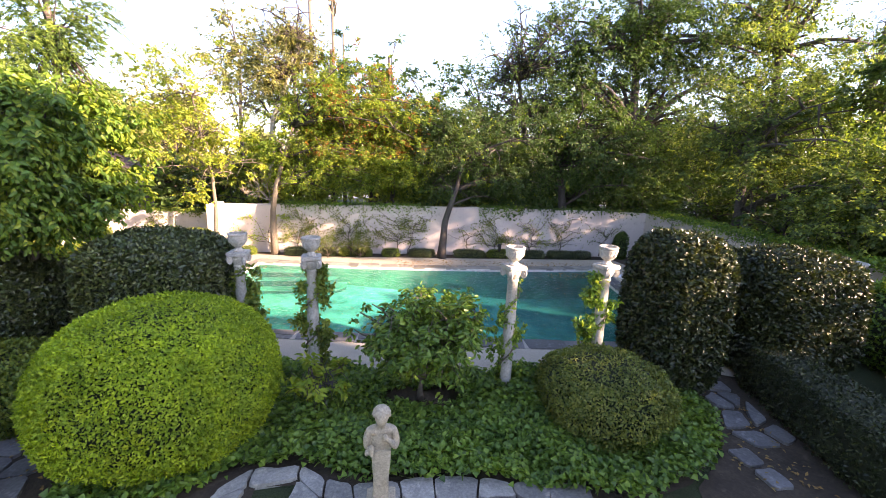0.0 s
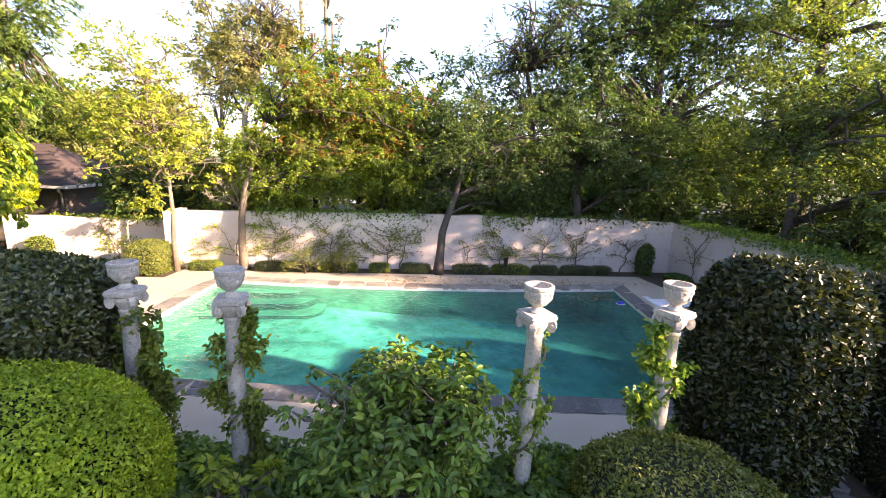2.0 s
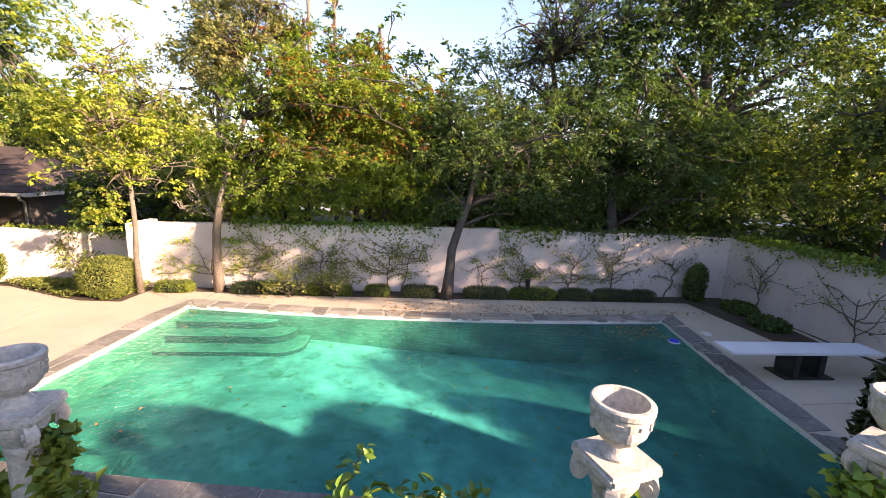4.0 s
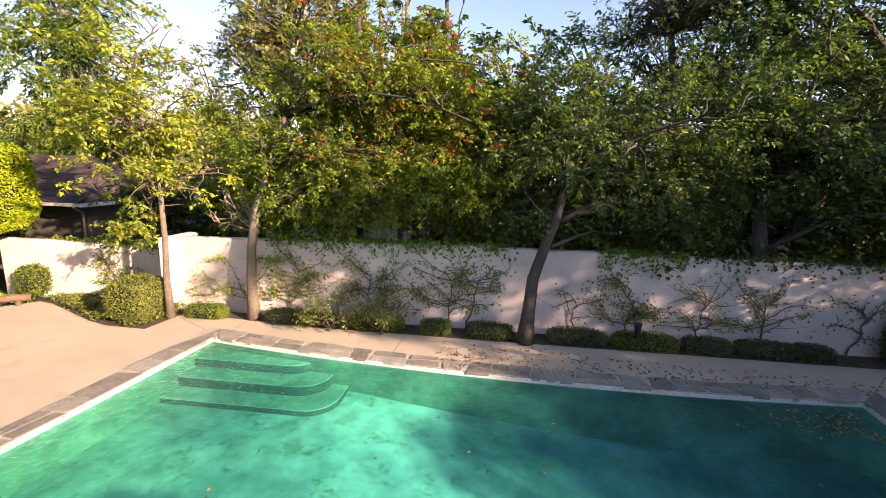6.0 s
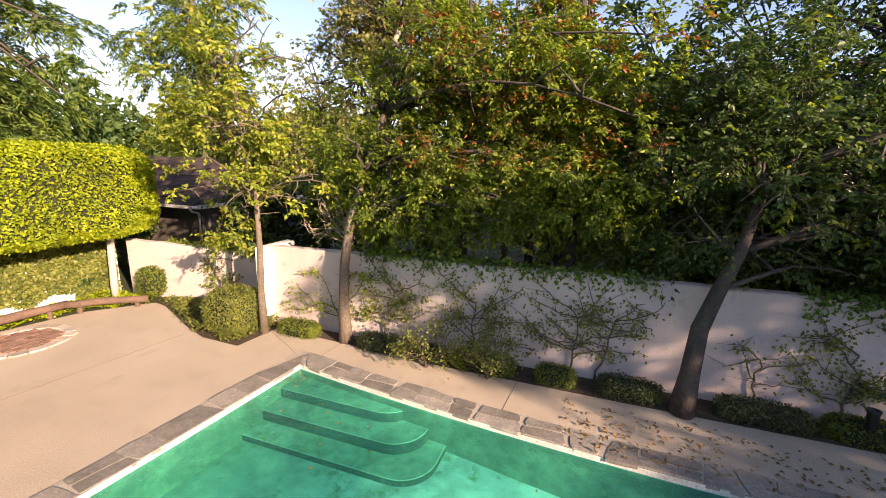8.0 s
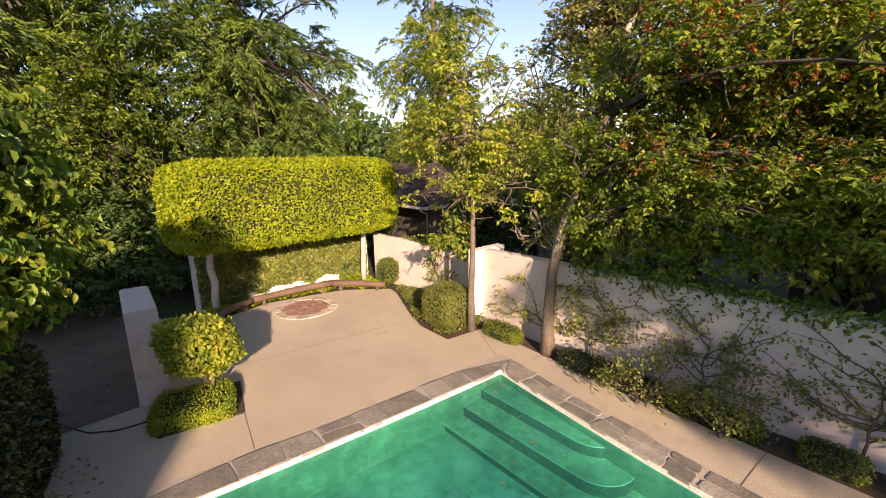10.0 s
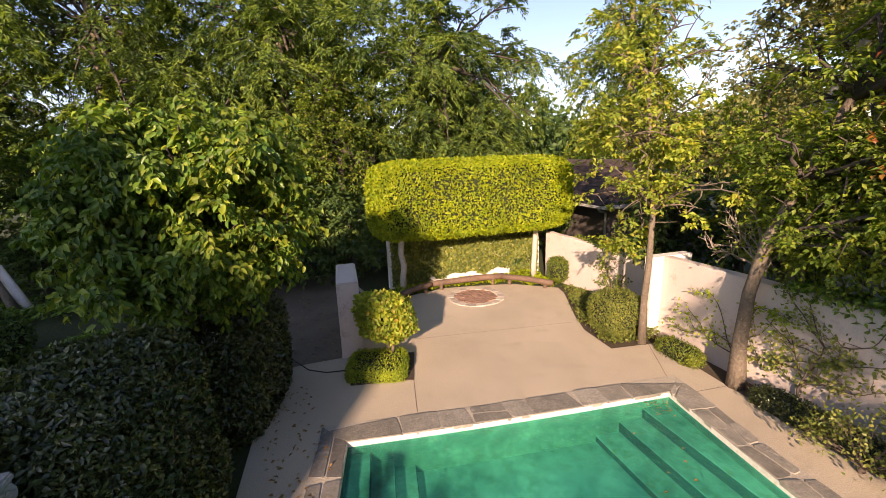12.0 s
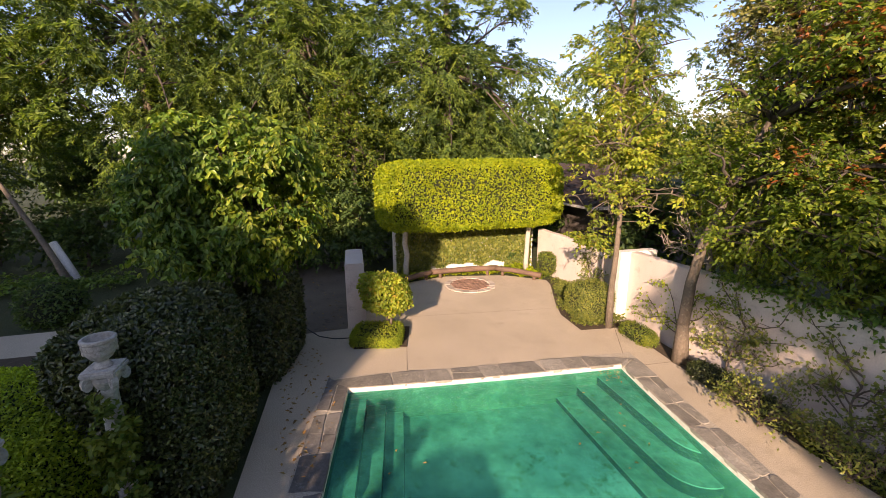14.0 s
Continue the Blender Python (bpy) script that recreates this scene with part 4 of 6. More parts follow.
tree("lacy_tree", tk((10.29, 9.9, -0.1), (10.26, 9.79, 2.82), (10.01, 9.69, 5.11), (9.62, 9.49, 6.58)), 0.16,
     [((9.36, 9.28, 6.97), (2.15, 1.36, 1.26), 4), ((10.72, 9.23, 8.08), (1.73, 1.38, 1.37), 3), ((9.88, 9.05, 5.27), (1.7, 1.14, 1.07), 2)], 150, 52, 0.075, M["l_oak"], "tree with fine lacy foliage at the wood's edge", "bark_dark", clump_r=0.5, limbs=60, bare=5, loose=0.35)
tree("wood_tree", tk((11.11, 7.35, -0.1), (11.11, 7.35, 1.75), (10.88, 7.36, 3.24)), 0.2,
     [((10.88, 7.36, 4.2), (2.02, 1.35, 1.69), 6), ((13.1, 7.07, 3.7), (1.86, 1.16, 1.72), 5)], 230, 100, 0.115, M["l_dark"], "dark evergreen tree close behind the wall", "bark_dark", clump_r=0.55, limbs=30)
tree("wood_tree", tk((15.36, 3.73, -0.1), (15.36, 3.73, 2.1), (15.11, 3.65, 3.75)), 0.2,
     [((15.64, 3.89, 4.4), (1.91, 2.39, 1.75), 6), ((16.25, 1.59, 3.05), (1.93, 2.17, 1.21), 4)], 240, 100, 0.105, M["l_oak"], "spreading tree beyond the side wall", "bark_dark", clump_r=0.55, limbs=30, loose=0.3, extra=(M["l_wood"], 0.2, None))
tree("wood_tree", tk((16.76, 0.25, -0.1), (16.76, 0.25, 1.38), (16.54, 0.27, 2.57)), 0.14,
     [((16.17, 0.14, 2.67), (2.05, 1.93, 1.17), 6), ((19.42, 1.7, 3.04), (2.53, 2.53, 1.51), 5)], 240, 100, 0.105, M["l_oak"], "creeper-covered tree beyond the hedges", "bark_dark", clump_r=0.5, limbs=18, extra=(M["l_wood"], 0.35, None))
def distant(x, y, zc, rx, rz, n_, lab, lm):
    tree("distant_tree", tk((x, y, -0.1), (x, y, zc * 0.5), (x + 0.2, y, zc)), 0.13, [((x, y, zc), (rx, rx * 0.8, rz), 1)], n_, 34, 0.18, M[lm], lab, clump_r=0.55, limbs=20, twig=0.0)


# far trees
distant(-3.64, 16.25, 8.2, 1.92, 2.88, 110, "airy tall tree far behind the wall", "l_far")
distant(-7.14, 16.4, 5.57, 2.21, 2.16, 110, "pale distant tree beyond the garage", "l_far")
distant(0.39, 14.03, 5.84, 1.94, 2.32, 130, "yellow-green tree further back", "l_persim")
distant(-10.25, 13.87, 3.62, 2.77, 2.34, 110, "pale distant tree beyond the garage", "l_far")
# wood behind
distant(3.86, 10.62, 5.05, 1.8, 2.49, 150, "dark green tree further back", "l_dark")
distant(6.1, 11.02, 4.91, 1.37, 2.36, 130, "dark green tree further back", "l_dark")
distant(8.8, 13.34, 5.18, 2.91, 2.51, 170, "dark green tree further back", "l_dark")
distant(27.17, 8.74, 5.3, 3.82, 4, 190, "dark conifer deep in the wood", "l_dark")
distant(23.74, 2.67, 3.92, 3.38, 3.23, 170, "dark tree beyond the side wall", "l_dark")
distant(17.22, 14.43, 5.74, 4.71, 4.38, 240, "dark tree deep in the wood", "l_dark")
distant(24.92, 14.38, 5.82, 5.19, 4.09, 220, "dark tree deep in the wood", "l_dark")
distant(12.62, 13.85, 6.03, 3.28, 2.58, 170, "dark tree deep in the wood", "l_dark")
distant(-17.6, -15.09, 8.4, 5.39, 5.69, 150, "dark tree behind the feathery evergreens", "l_dark")
distant(-17.35, -6.85, 8.07, 4.93, 5.51, 160, "dark tree behind the feathery evergreens", "l_dark")
distant(-18.65, -25.85, 8.49, 6.5, 5.94, 130, "dark tree behind the feathery evergreens", "l_dark")
distant(-16.27, -0.03, 6.65, 3.68, 4.47, 130, "dark tree behind the feathery evergreens", "l_dark")
# understorey; some shrubs carry the sunlit leaf colour to look brighter
distant(1.5, 8.71, 2.33, 1.73, 1.23, 100, "shaded shrub behind the wall", "l_wood")
distant(4.3, 8.49, 2.35, 1.6, 0.94, 70, "shaded shrub behind the wall", "l_wood")
distant(-0.57, 8.7, 2.4, 1.52, 1.33, 90, "shaded shrub behind the wall", "l_wood")
distant(6.4, 8.6, 1.5, 1.3, 0.85, 80, "shaded shrub behind the wall", "l_wood")
distant(-3.7, 8.75, 1.75, 0.9, 1.0, 80, "dark shrub beside the garage", "l_dark")
distant(-2.6, 10.2, 1.9, 1.4, 1.2, 90, "dark shrub beside the garage", "l_dark")
distant(7.9, 8.3, 1.35, 1.1, 0.7, 70, "shaded shrub behind the wall", "l_wood")
distant(9.16, 8.87, 1.67, 1.24, 0.77, 70, "shaded shrub behind the wall", "l_dark")
distant(11.73, 8.55, 1.9, 1.62, 0.99, 90, "shaded shrub behind the wall", "l_dark")
distant(14.49, 7.83, 1.9, 1.56, 1.22, 90, "shaded shrub behind the wall", "l_dark")
distant(16.36, 6.13, 1.65, 1.72, 1.31, 100, "shaded shrub beyond the side wall", "l_dark")
distant(15.97, 2.81, 1.35, 1.69, 1.14, 100, "shaded shrub beyond the side wall", "l_dark")
distant(19.99, 4.79, 1.76, 2.36, 1.53, 110, "shaded shrub beyond the side wall", "l_dark")
distant(20.57, 1.09, 1.87, 2.41, 1.55, 110, "shaded shrub beyond the side wall", "l_dark")
tree("conifer_spire", tk((32.76, 14.99, -0.1), (32.76, 14.99, 8.15), (32.6, 14.99, 17.37)), 0.2, [((32.6, 14.99, 14.75), (1.14, 1.14, 2.22), 1), ((32.6, 14.99, 11.35), (1.64, 1.64, 2.11), 1.4)], 70, 50, 0.14, M["l_dark"], "thin dark conifer rising behind the wood", "bark_dark", clump_r=0.5, limbs=40, droop=0.4, width=0.25)
tree("spire_tree", tk((2.09, 14.1, -0.1), (2.09, 14.1, 4.73), (2.09, 14.1, 9.06)), 0.1, [((2.09, 14.1, 7.1), (0.36, 0.36, 2.27), 1)], 40, 60, 0.12, M["l_dark"], "thin dark cypress spire far behind", clump_r=0.2, limbs=4)
# feathery evergreens behind the terrace
# a share of dark leaves paints in the shaded gaps between sprays
for x, y, h, rx, n_ in ((-9.0, 4.3, 9.4, 3.0, 230), (-10.6, -0.7, 11.2, 3.6, 300), (-11.0, -6.0, 11.2, 3.9, 280), (-11.2, -11.6, 11.0, 4.0, 230), (-9.0, -16.5, 9.8, 3.8, 120), (-13.9, 6.5, 8.8, 3.2, 110), (-9.5, 12.2, 10.6, 2.1, 120)):
    tree("feathery_tree", tk((x, y, -0.1), (x + 0.1, y, h * 0.35), (x, y + 0.1, h * 0.7), (x, y, h)), 0.2,
         [((x, y, h * 0.76), (rx, rx, h * 0.36), 5), ((x, y, h * 0.46), (rx * 0.95, rx * 0.95, h * 0.2), 2.2)], n_, 300, 0.16, M["l_feather"], "tall feathery evergreen with drooping sprays", clump_r=0.95, flat=0.35, droop=0.08, width=0.26, limbs=30, each=44, loose=0.3, extra=(M["l_dark"], 0.3, None))
tree("creeper_tree", tk((-8.25, 0.83, -0.1), (-8.25, 0.83, 2.01), (-8.12, 0.87, 3.98), (-8.12, 0.76, 5.44)), 0.14,
     [((-7.99, 0.68, 5.19), (1.16, 1.16, 1.2), 4), ((-7.87, 0.38, 3.61), (1.16, 1.29, 1.22), 4)], 130, 70, 0.10, M["l_persim"], "creeper-clad tree with yellowing leaves", "bark", clump_r=0.36, limbs=24)
for x, y, zc, mt in ((-7.9, 0.6, 1.75, "l_dark"), (-7.6, -1.6, 1.7, "l_dark"), (-8.6, 2.4, 2.0, "l_dark"), (-8.2, -4.2, 1.8, "l_dark"), (-8.5, -1.2, 3.3, "l_dark"), (-10.2, -8.2, 1.3, "l_dark"), (-11.0, -12.2, 1.5, "l_dark"), (-7.9, 6.8, 1.75, "l_dark"), (-8.9, -3.2, 3.3, "l_dark"), (-15.5, -14.5, 2.9, "l_dark"), (-15.5, -10.2, 2.9, "l_dark"), (-15.0, -5.0, 2.6, "l_dark"), (-14.5, -19.0, 2.9, "l_dark"), (-14.8, -0.3, 2.5, "l_dark")):
    tree("backing_shrub", tk((x, y, -0.1), (x, y, zc * 0.6), (x, y, zc)), 0.08, [((x, y, zc * 0.95), (1.5, 1.7, zc * 0.95 if zc < 2.8 else 1.3), 1)], 130, 46, 0.16, M[mt], "dense dark shrub behind the terrace", clump_r=0.4, limbs=8, twig=0.0)
wt = tree("white_trunk_tree", tk((-7.94, -7.65, -0.05), (-8.09, -7.96, 0.68), (-8.31, -8.45, 1.64), (-8.8, -9.37, 3.07), (-9.35, -10.23, 4.55)), 0.10, [((-9.71, -10.59, 5.74), (2.13, 2.13, 1.28), 1)], 50, 90, 0.12, M["l_feather"], "leaning tree with a whitewashed lower trunk", "bark", clump_r=0.5, limbs=10, droop=0.3, width=0.25)
vv, ff = [], []
tube_into(vv, ff, [(-8.21, -7.58, 0.0), (-8.36, -7.9, 0.68), (-8.49, -8.17, 1.2)], [0.134, 0.112, 0.10], 12)
raw("whitewash_sleeve", vv, ff, M["whitewash"], wt, "white lime-washed lower trunk", smooth=True)
# lighter yellowish leaves on the north side paint in its sunlit half
tree("lollipop_tree", tk((-0.95, -1.2, 0), (-0.95, -1.22, 0.8), (-0.8, -1.25, 1.5), (-0.55, -1.3, 2.1)), 0.085,
     [((-0.55, -1.85, 3.0), (0.95, 0.85, 0.9), 3), ((-0.35, -0.85, 3.0), (0.95, 0.72, 0.9), 3), ((-0.45, -1.35, 2.5), (1.0, 1.2, 0.5), 2), ((-0.45, -1.35, 3.75), (1.0, 1.2, 0.45), 2.4)], 330, 115, 0.092, M["l_lolli"], "bushy laurel tree with a thick rounded crown", "bark_dark", clump_r=0.26, limbs=34, shell=0.9, loose=0.05, width=0.55, hanging=0.8, shape=OVAL, extra=(M["l_persim"], 0.6, lambda q: 0.3 * q[:, 0] + 0.95 * q[:, 1] > -1.0))
tree("camellia", tk((5.06, -2.68, 0), (5.06, -2.67, 0.16), (5.08, -2.65, 0.3)), 0.05,
     [((5.14, -2.68, 1.12), (0.92, 0.74, 0.36), 3), ((5.05, -2.66, 0.80), (0.75, 0.5, 0.22), 1)], 165, 44, 0.092, M["l_camellia"], "young camellia bush with glossy leaves in the ivy bed", clump_r=0.22, limbs=26, loose=0.1, each=9, limb_bark="bark", limb_r=0.5, shape=OVAL, width=0.5)
tree("small_shrub", tk((3.63, -2.99, 0), (3.63, -2.97, 0.17), (3.68, -2.94, 0.35)), 0.025, [((3.64, -2.93, 0.49), (0.36, 0.3, 0.25), 1)], 22, 26, 0.10, M["l_yellow"], "small yellow-green shrub in the ivy bed", clump_r=0.16, limbs=14)
# unseen trees added off to the side, for shade on the pool's deep end
for x, y, zc, rx, ry, rz, n_, per_ in ((16.5, -1.2, 2.1, 1.6, 1.7, 1.4, 280, 66), (15.2, -7.4, 3.2, 1.4, 1.5, 1.7, 170, 70), (14.6, -5.2, 1.5, 1.2, 1.3, 1.4, 140, 60)):
    tree("shade_tree", tk((x, y, -0.1), (x, y, zc * 0.45), (x + 0.2, y, zc * 0.7), (x + 0.2, y, zc)), 0.16, [((x, y, zc), (rx, ry, rz), 1)], n_, per_, 0.16, M["l_oak"], "unseen olive-green tree added for its shade on the garden", "bark_dark", clump_r=0.5, limbs=18)

# tall crown added to throw dappled shade on the north wall
tree("shade_tree", tk((16.9, 0.6, -0.1), (16.9, 0.6, 2.4), (16.7, 0.5, 4.2), (16.6, 0.4, 6.4)), 0.2,
     [((16.3, -1.3, 7.5), (1.2, 0.9, 0.75), 3), ((16.5, 0.5, 6.1), (1.2, 1.1, 0.85), 4), ((16.4, -0.5, 5.9), (1.1, 0.9, 0.8), 3.5), ((16.7, 2.0, 5.3), (1.2, 1.0, 0.75), 1.5)], 205, 60, 0.15, M["l_oak"], "tall olive-green tree added at the side to dapple the wall", "bark_dark", clump_r=0.42, limbs=24, loose=0.1)

# ---- ivy bed ----
IVY = [(1.37, -4.50), (2.46, -4.42), (2.95, -3.95), (3.45, -3.88), (3.95, -3.92), (4.25, -4.15), (5.32, -4.18), (6.26, -4.40), (7.14, -4.67), (7.94, -4.46), (8.71, -3.94), (9.12, -3.0), (9.1, -2.3), (8.75, -1.62), (7.9, -2.05), (6.4, -2.1), (4.4, -1.9), (2.5, -1.65), (2.3, -2.4), (2.3, -3.2), (1.6, -3.8)]


def inside(px, py, poly):
    ok = np.zeros(len(px), bool)
    j = len(poly) - 1
    for i in range(len(poly)):
        (xi, yi), (xj, yj) = poly[i], poly[j]
        ok ^= ((yi > py) != (yj > py)) & (px < (xj - xi) * (py - yi) / (yj - yi + 1e-12) + xi)
        j = i
    return ok


def carpet(name, poly, count, size, z0, h, material, label, category, flat=1.3, aspect=0.85, shape=((0.45, 0.5),), gap=None):
    xs, ys = [p[0] for p in poly], [p[1] for p in poly]
    q = rng.uniform((min(xs) - 0.1, min(ys) - 0.1), (max(xs) + 0.1, max(ys) + 0.1), (count * 3, 2))
    q = q[inside(q[:, 0], q[:, 1], poly)][:count]
    if gap:
        q = q[np.hypot((q[:, 0] - gap[0]) / gap[2], (q[:, 1] - gap[1]) / gap[3]) > 1]
    q += rng.normal(size=q.shape) * 0.05
    p = np.c_[q, np.zeros(len(q))]
    p[:, 2] = z0 + h * (0.35 + 0.5 * rng.random(len(q))) + lump(np.c_[q, q[:, :1]], 3.0, h * 0.5)
    p[:, 2] = np.maximum(p[:, 2], z0 + 0.004)
    return tagged(leaves(name, p, rand_dirs(len(p)) * np.array([1, 1, 0.4]), unit(rand_dirs(len(p)) + np.array([0, 0, flat])), size, size * aspect, material, shape=shape), label, category, "", "stuff")


sheet("bed_soil", IVY, [], -0.012, M["soil"], "dark soil of the planting bed", "soil")
carpet("ivy_cover", IVY, 46000, 0.07, 0.0, 0.22, M["l_ivy"], "dense dark green ivy ground cover", "ivy", aspect=1.0, shape=IVY_LEAF, gap=(5.06, -2.74, 0.58, 0.36))
sheet("path_soil", [(-3, -6.2), (2.6, -6.2), (2.6, -4.4), (2.2, -3.4), (2.2, -2.4), (0.5, -1.2), (-1.6, -1.4), (-3, -2.4)], [], -0.018, M["soil"], "bare dark soil round the path", "soil")
sheet("side_soil", [(8.8, -1.55), (10.4, -2.0), (10.9, -2.6), (9.4, -7.6), (8.95, -7.4), (9.1, -6.2), (9.2, -5.4), (9.0, -4.9), (8.5, -4.75), (7.9, -4.75), (8.0, -4.5), (8.75, -3.98), (9.15, -3.0), (9.12, -2.3)], [], -0.020, M["soil"], "damp dark soil under the hedges", "soil")
sheet("wall_bed", [(-0.9, 6.12), (0.5, 6.0), (2.6, 5.86), (5.5, 5.82), (12.6, 5.82), (12.85, 3.45), (13.85, 3.3), (13.95, 6.37), (-0.9, 6.37)], [], 0.004, M["soil"], "narrow planting strip at the foot of the wall", "soil")
sheet("terrace_bed", [(-1.0, 5.16), (-0.9, 6.1), (-1.0, 6.3), (-1.45, 6.4), (-1.45, 7.0), (-4.0, 6.7), (-4.6, 6.22), (-4.1, 6.12), (-2.6, 5.45), (-1.9, 5.2)], [], 0.008, M["soil"], "planting strip at the terrace edge", "soil")
carpet("bed_edging", [(-1.06, 5.22), (-0.96, 6.05), (-1.05, 6.25), (-1.5, 6.35), (-1.5, 6.9), (-3.9, 6.6), (-4.4, 6.26), (-4.0, 6.16), (-2.55, 5.5), (-1.9, 5.26)], 6500, 0.055, 0.0, 0.17, M["l_bushy"], "low green edging plants round the terrace bed", "plants")

# ---- buildings that close the place and cast its shade ----
# unseen block added as a shadow caster; step heights shape the shadow edge
house = thing("house", (20, -13, 0), "plain unseen house block, stepped to throw shadow over the garden", "house")
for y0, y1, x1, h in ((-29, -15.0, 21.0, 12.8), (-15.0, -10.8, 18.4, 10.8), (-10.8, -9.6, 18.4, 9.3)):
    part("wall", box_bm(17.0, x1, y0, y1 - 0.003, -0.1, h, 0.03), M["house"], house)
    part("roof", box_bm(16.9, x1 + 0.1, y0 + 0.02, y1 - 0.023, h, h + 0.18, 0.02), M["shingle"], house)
garage = thing("garage", (-6, 9.5, 0), "dark neighbouring garage with a shingle roof", "house")
part("wall", box_bm(-11.4, -5.55, 8.5, 12.5, -0.1, 2.02, 0.01), M["siding"], garage)
bm = bmesh.new()
rv = [bm.verts.new(c) for c in ((-12.0, 8.0, 2.06), (-5.2, 8.0, 2.06), (-7.3, 10.5, 3.3), (-12.0, 10.5, 3.3), (-5.2, 12.9, 2.06), (-12.0, 12.9, 2.06))]
for q in ((0, 1, 2, 3), (3, 2, 4, 5), (1, 4, 2), (0, 3, 5), (0, 5, 4, 1)):
    bm.faces.new([rv[i] for i in q])
roof = part("roof", bm, M["shingle"], garage)
for k in range(9):
    t0, t1 = k / 9, (k + 1.15) / 9
    ya, yb, za, zb = 7.97 + 2.5 * t0, 7.97 + 2.5 * min(t1, 1), 2.075 + 1.24 * t0, 2.075 + 1.24 * min(t1, 1)
    xr = -5.18 - 2.1 * t0
    nseg = 22
    for s_ in range(nseg):
        u0, u1 = (s_ + 0.5 * (k % 2)) / nseg, min((s_ + 0.5 * (k % 2) + 0.97) / nseg, 1)
        xa, xb = -12.0 + (xr + 12.0) * u0, -12.0 + (xr + 12.0) * u1
        dz = 0.018 + 0.012 * float(rng.random())
        raw("shingle", [(xa, ya, za + dz), (xb, ya, za + dz), (xb, yb, zb + 0.004), (xa, yb, zb + 0.004), (xa, ya, za - 0.004), (xb, ya, za - 0.004)], [(0, 1, 2, 3), (4, 5, 1, 0)], M["shingle"], roof)
part("gutter", box_bm(-12.0, -5.16, 7.92, 8.0, 1.98, 2.06, 0.01), M["gutter"], garage, "white gutter")
part("fascia", box_bm(-5.2, -5.13, 8.0, 12.9, 1.96, 2.06, 0.005), M["gutter"], garage)
vv, ff = [], []
tube_into(vv, ff, [(-5.3, 7.96, 1.98), (-5.4, 8.1, 1.88), (-5.6, 8.46, 1.78), (-5.6, 8.46, 0.0)], [0.035] * 4, 8)
raw("downpipe", vv, ff, M["gutter"], garage, "pale downpipe", smooth=True)

# ---- creepers on the columns ----
def creeper(x, y, lean, turns, spans, n, material):
    t = thing("column_creeper", (x, y, 0), "leafy creeper twining up a stone column", "creeper", "column creepers")
    v, f, path = [], [], []
    for k in range(60):
        u = k / 59
        a = turns * 2 * math.pi * u + x
        z = 0.02 + 1.75 * u
        r = 0.098 + 0.012 * math.sin(9 * u)
        path.append((x + math.tan(radians(lean)) * z + r * math.cos(a), y + r * math.sin(a), z))
    tube_into(v, f, path, [0.017 - 0.010 * k / 59 for k in range(60)], 6)
    tube_into(v, f, [(p[0] * 2 - (x + math.tan(radians(lean)) * p[2]) - p[0] + (x + math.tan(radians(lean)) * p[2]) - 0.0, p[1] + 0.03, p[2] + 0.05) for p in path[:34]], [0.014 - 0.0003 * k for k in range(34)], 5)
    raw("stem", v, f, M["bark"], t, smooth=True)
    pts = []
    for z, sx, sy, r, share in spans:
        for _ in range(11):
            m = int(0.62 * n * share / 11)
            c = np.array([x + math.tan(radians(lean)) * z + sx, y + sy, z]) + rand_dirs(1)[0] * np.array([1.0, 0.8, 1.7]) * r * rng.uniform(0.3, 1.15)
            q = rand_dirs(m) * np.array([1, 1, 0.8]) * (r * 0.42 * rng.random(m) ** 0.6)[:, None]
            q[:, 2] -= 0.10 * rng.random(m) ** 2
            pts.append(c + q)
    along = np.array(path)[rng.integers(0, 60, n)]
    pts.append(along + rand_dirs(n) * 0.05)
    p = np.concatenate(pts)
    p = p[p[:, 2] > 0.02]
    leaves("leaves", p, unit(rand_dirs(len(p)) + np.array([0, 0, -0.3])), unit(rand_dirs(len(p)) + np.array([0, -0.4, 0.7])), 0.07, 0.048, material, t)
    return t


creeper(2.40, -1.82, 0, 2.6, [(1.5, 0.14, 0.05, 0.17, 2), (1.1, 0.12, 0.03, 0.17, 2), (0.75, 0.14, 0.05, 0.2, 3), (1.15, -0.13, 0, 0.12, 1), (0.25, 0.12, 0, 0.25, 2)], 260, M["l_boxsun"])
creeper(3.48, -2.07, 0, 3.0, [(1.72, 0.12, 0, 0.10, 1), (1.42, 0.15, 0, 0.15, 2), (1.5, -0.14, 0, 0.11, 1), (0.95, -0.12, 0, 0.15, 2), (0.7, 0.16, 0, 0.16, 2), (0.22, 0.08, 0, 0.24, 3)], 240, M["l_boxsun"])
creeper(6.36, -2.45, 0, 2.2, [(1.1, -0.05, 0, 0.14, 2), (0.95, 0.13, 0, 0.14, 2), (0.62, -0.13, 0, 0.15, 2), (0.2, 0.1, 0, 0.22, 2)], 200, M["l_lolli"])
creeper(7.74, -2.47, 0, 2.4, [(1.6, -0.15, 0, 0.19, 3), (1.05, -0.16, 0, 0.21, 3), (1.35, 0.1, 0, 0.14, 1), (0.6, -0.08, 0, 0.18, 2), (0.2, 0, 0, 0.28, 3)], 280, M["l_lolli"])


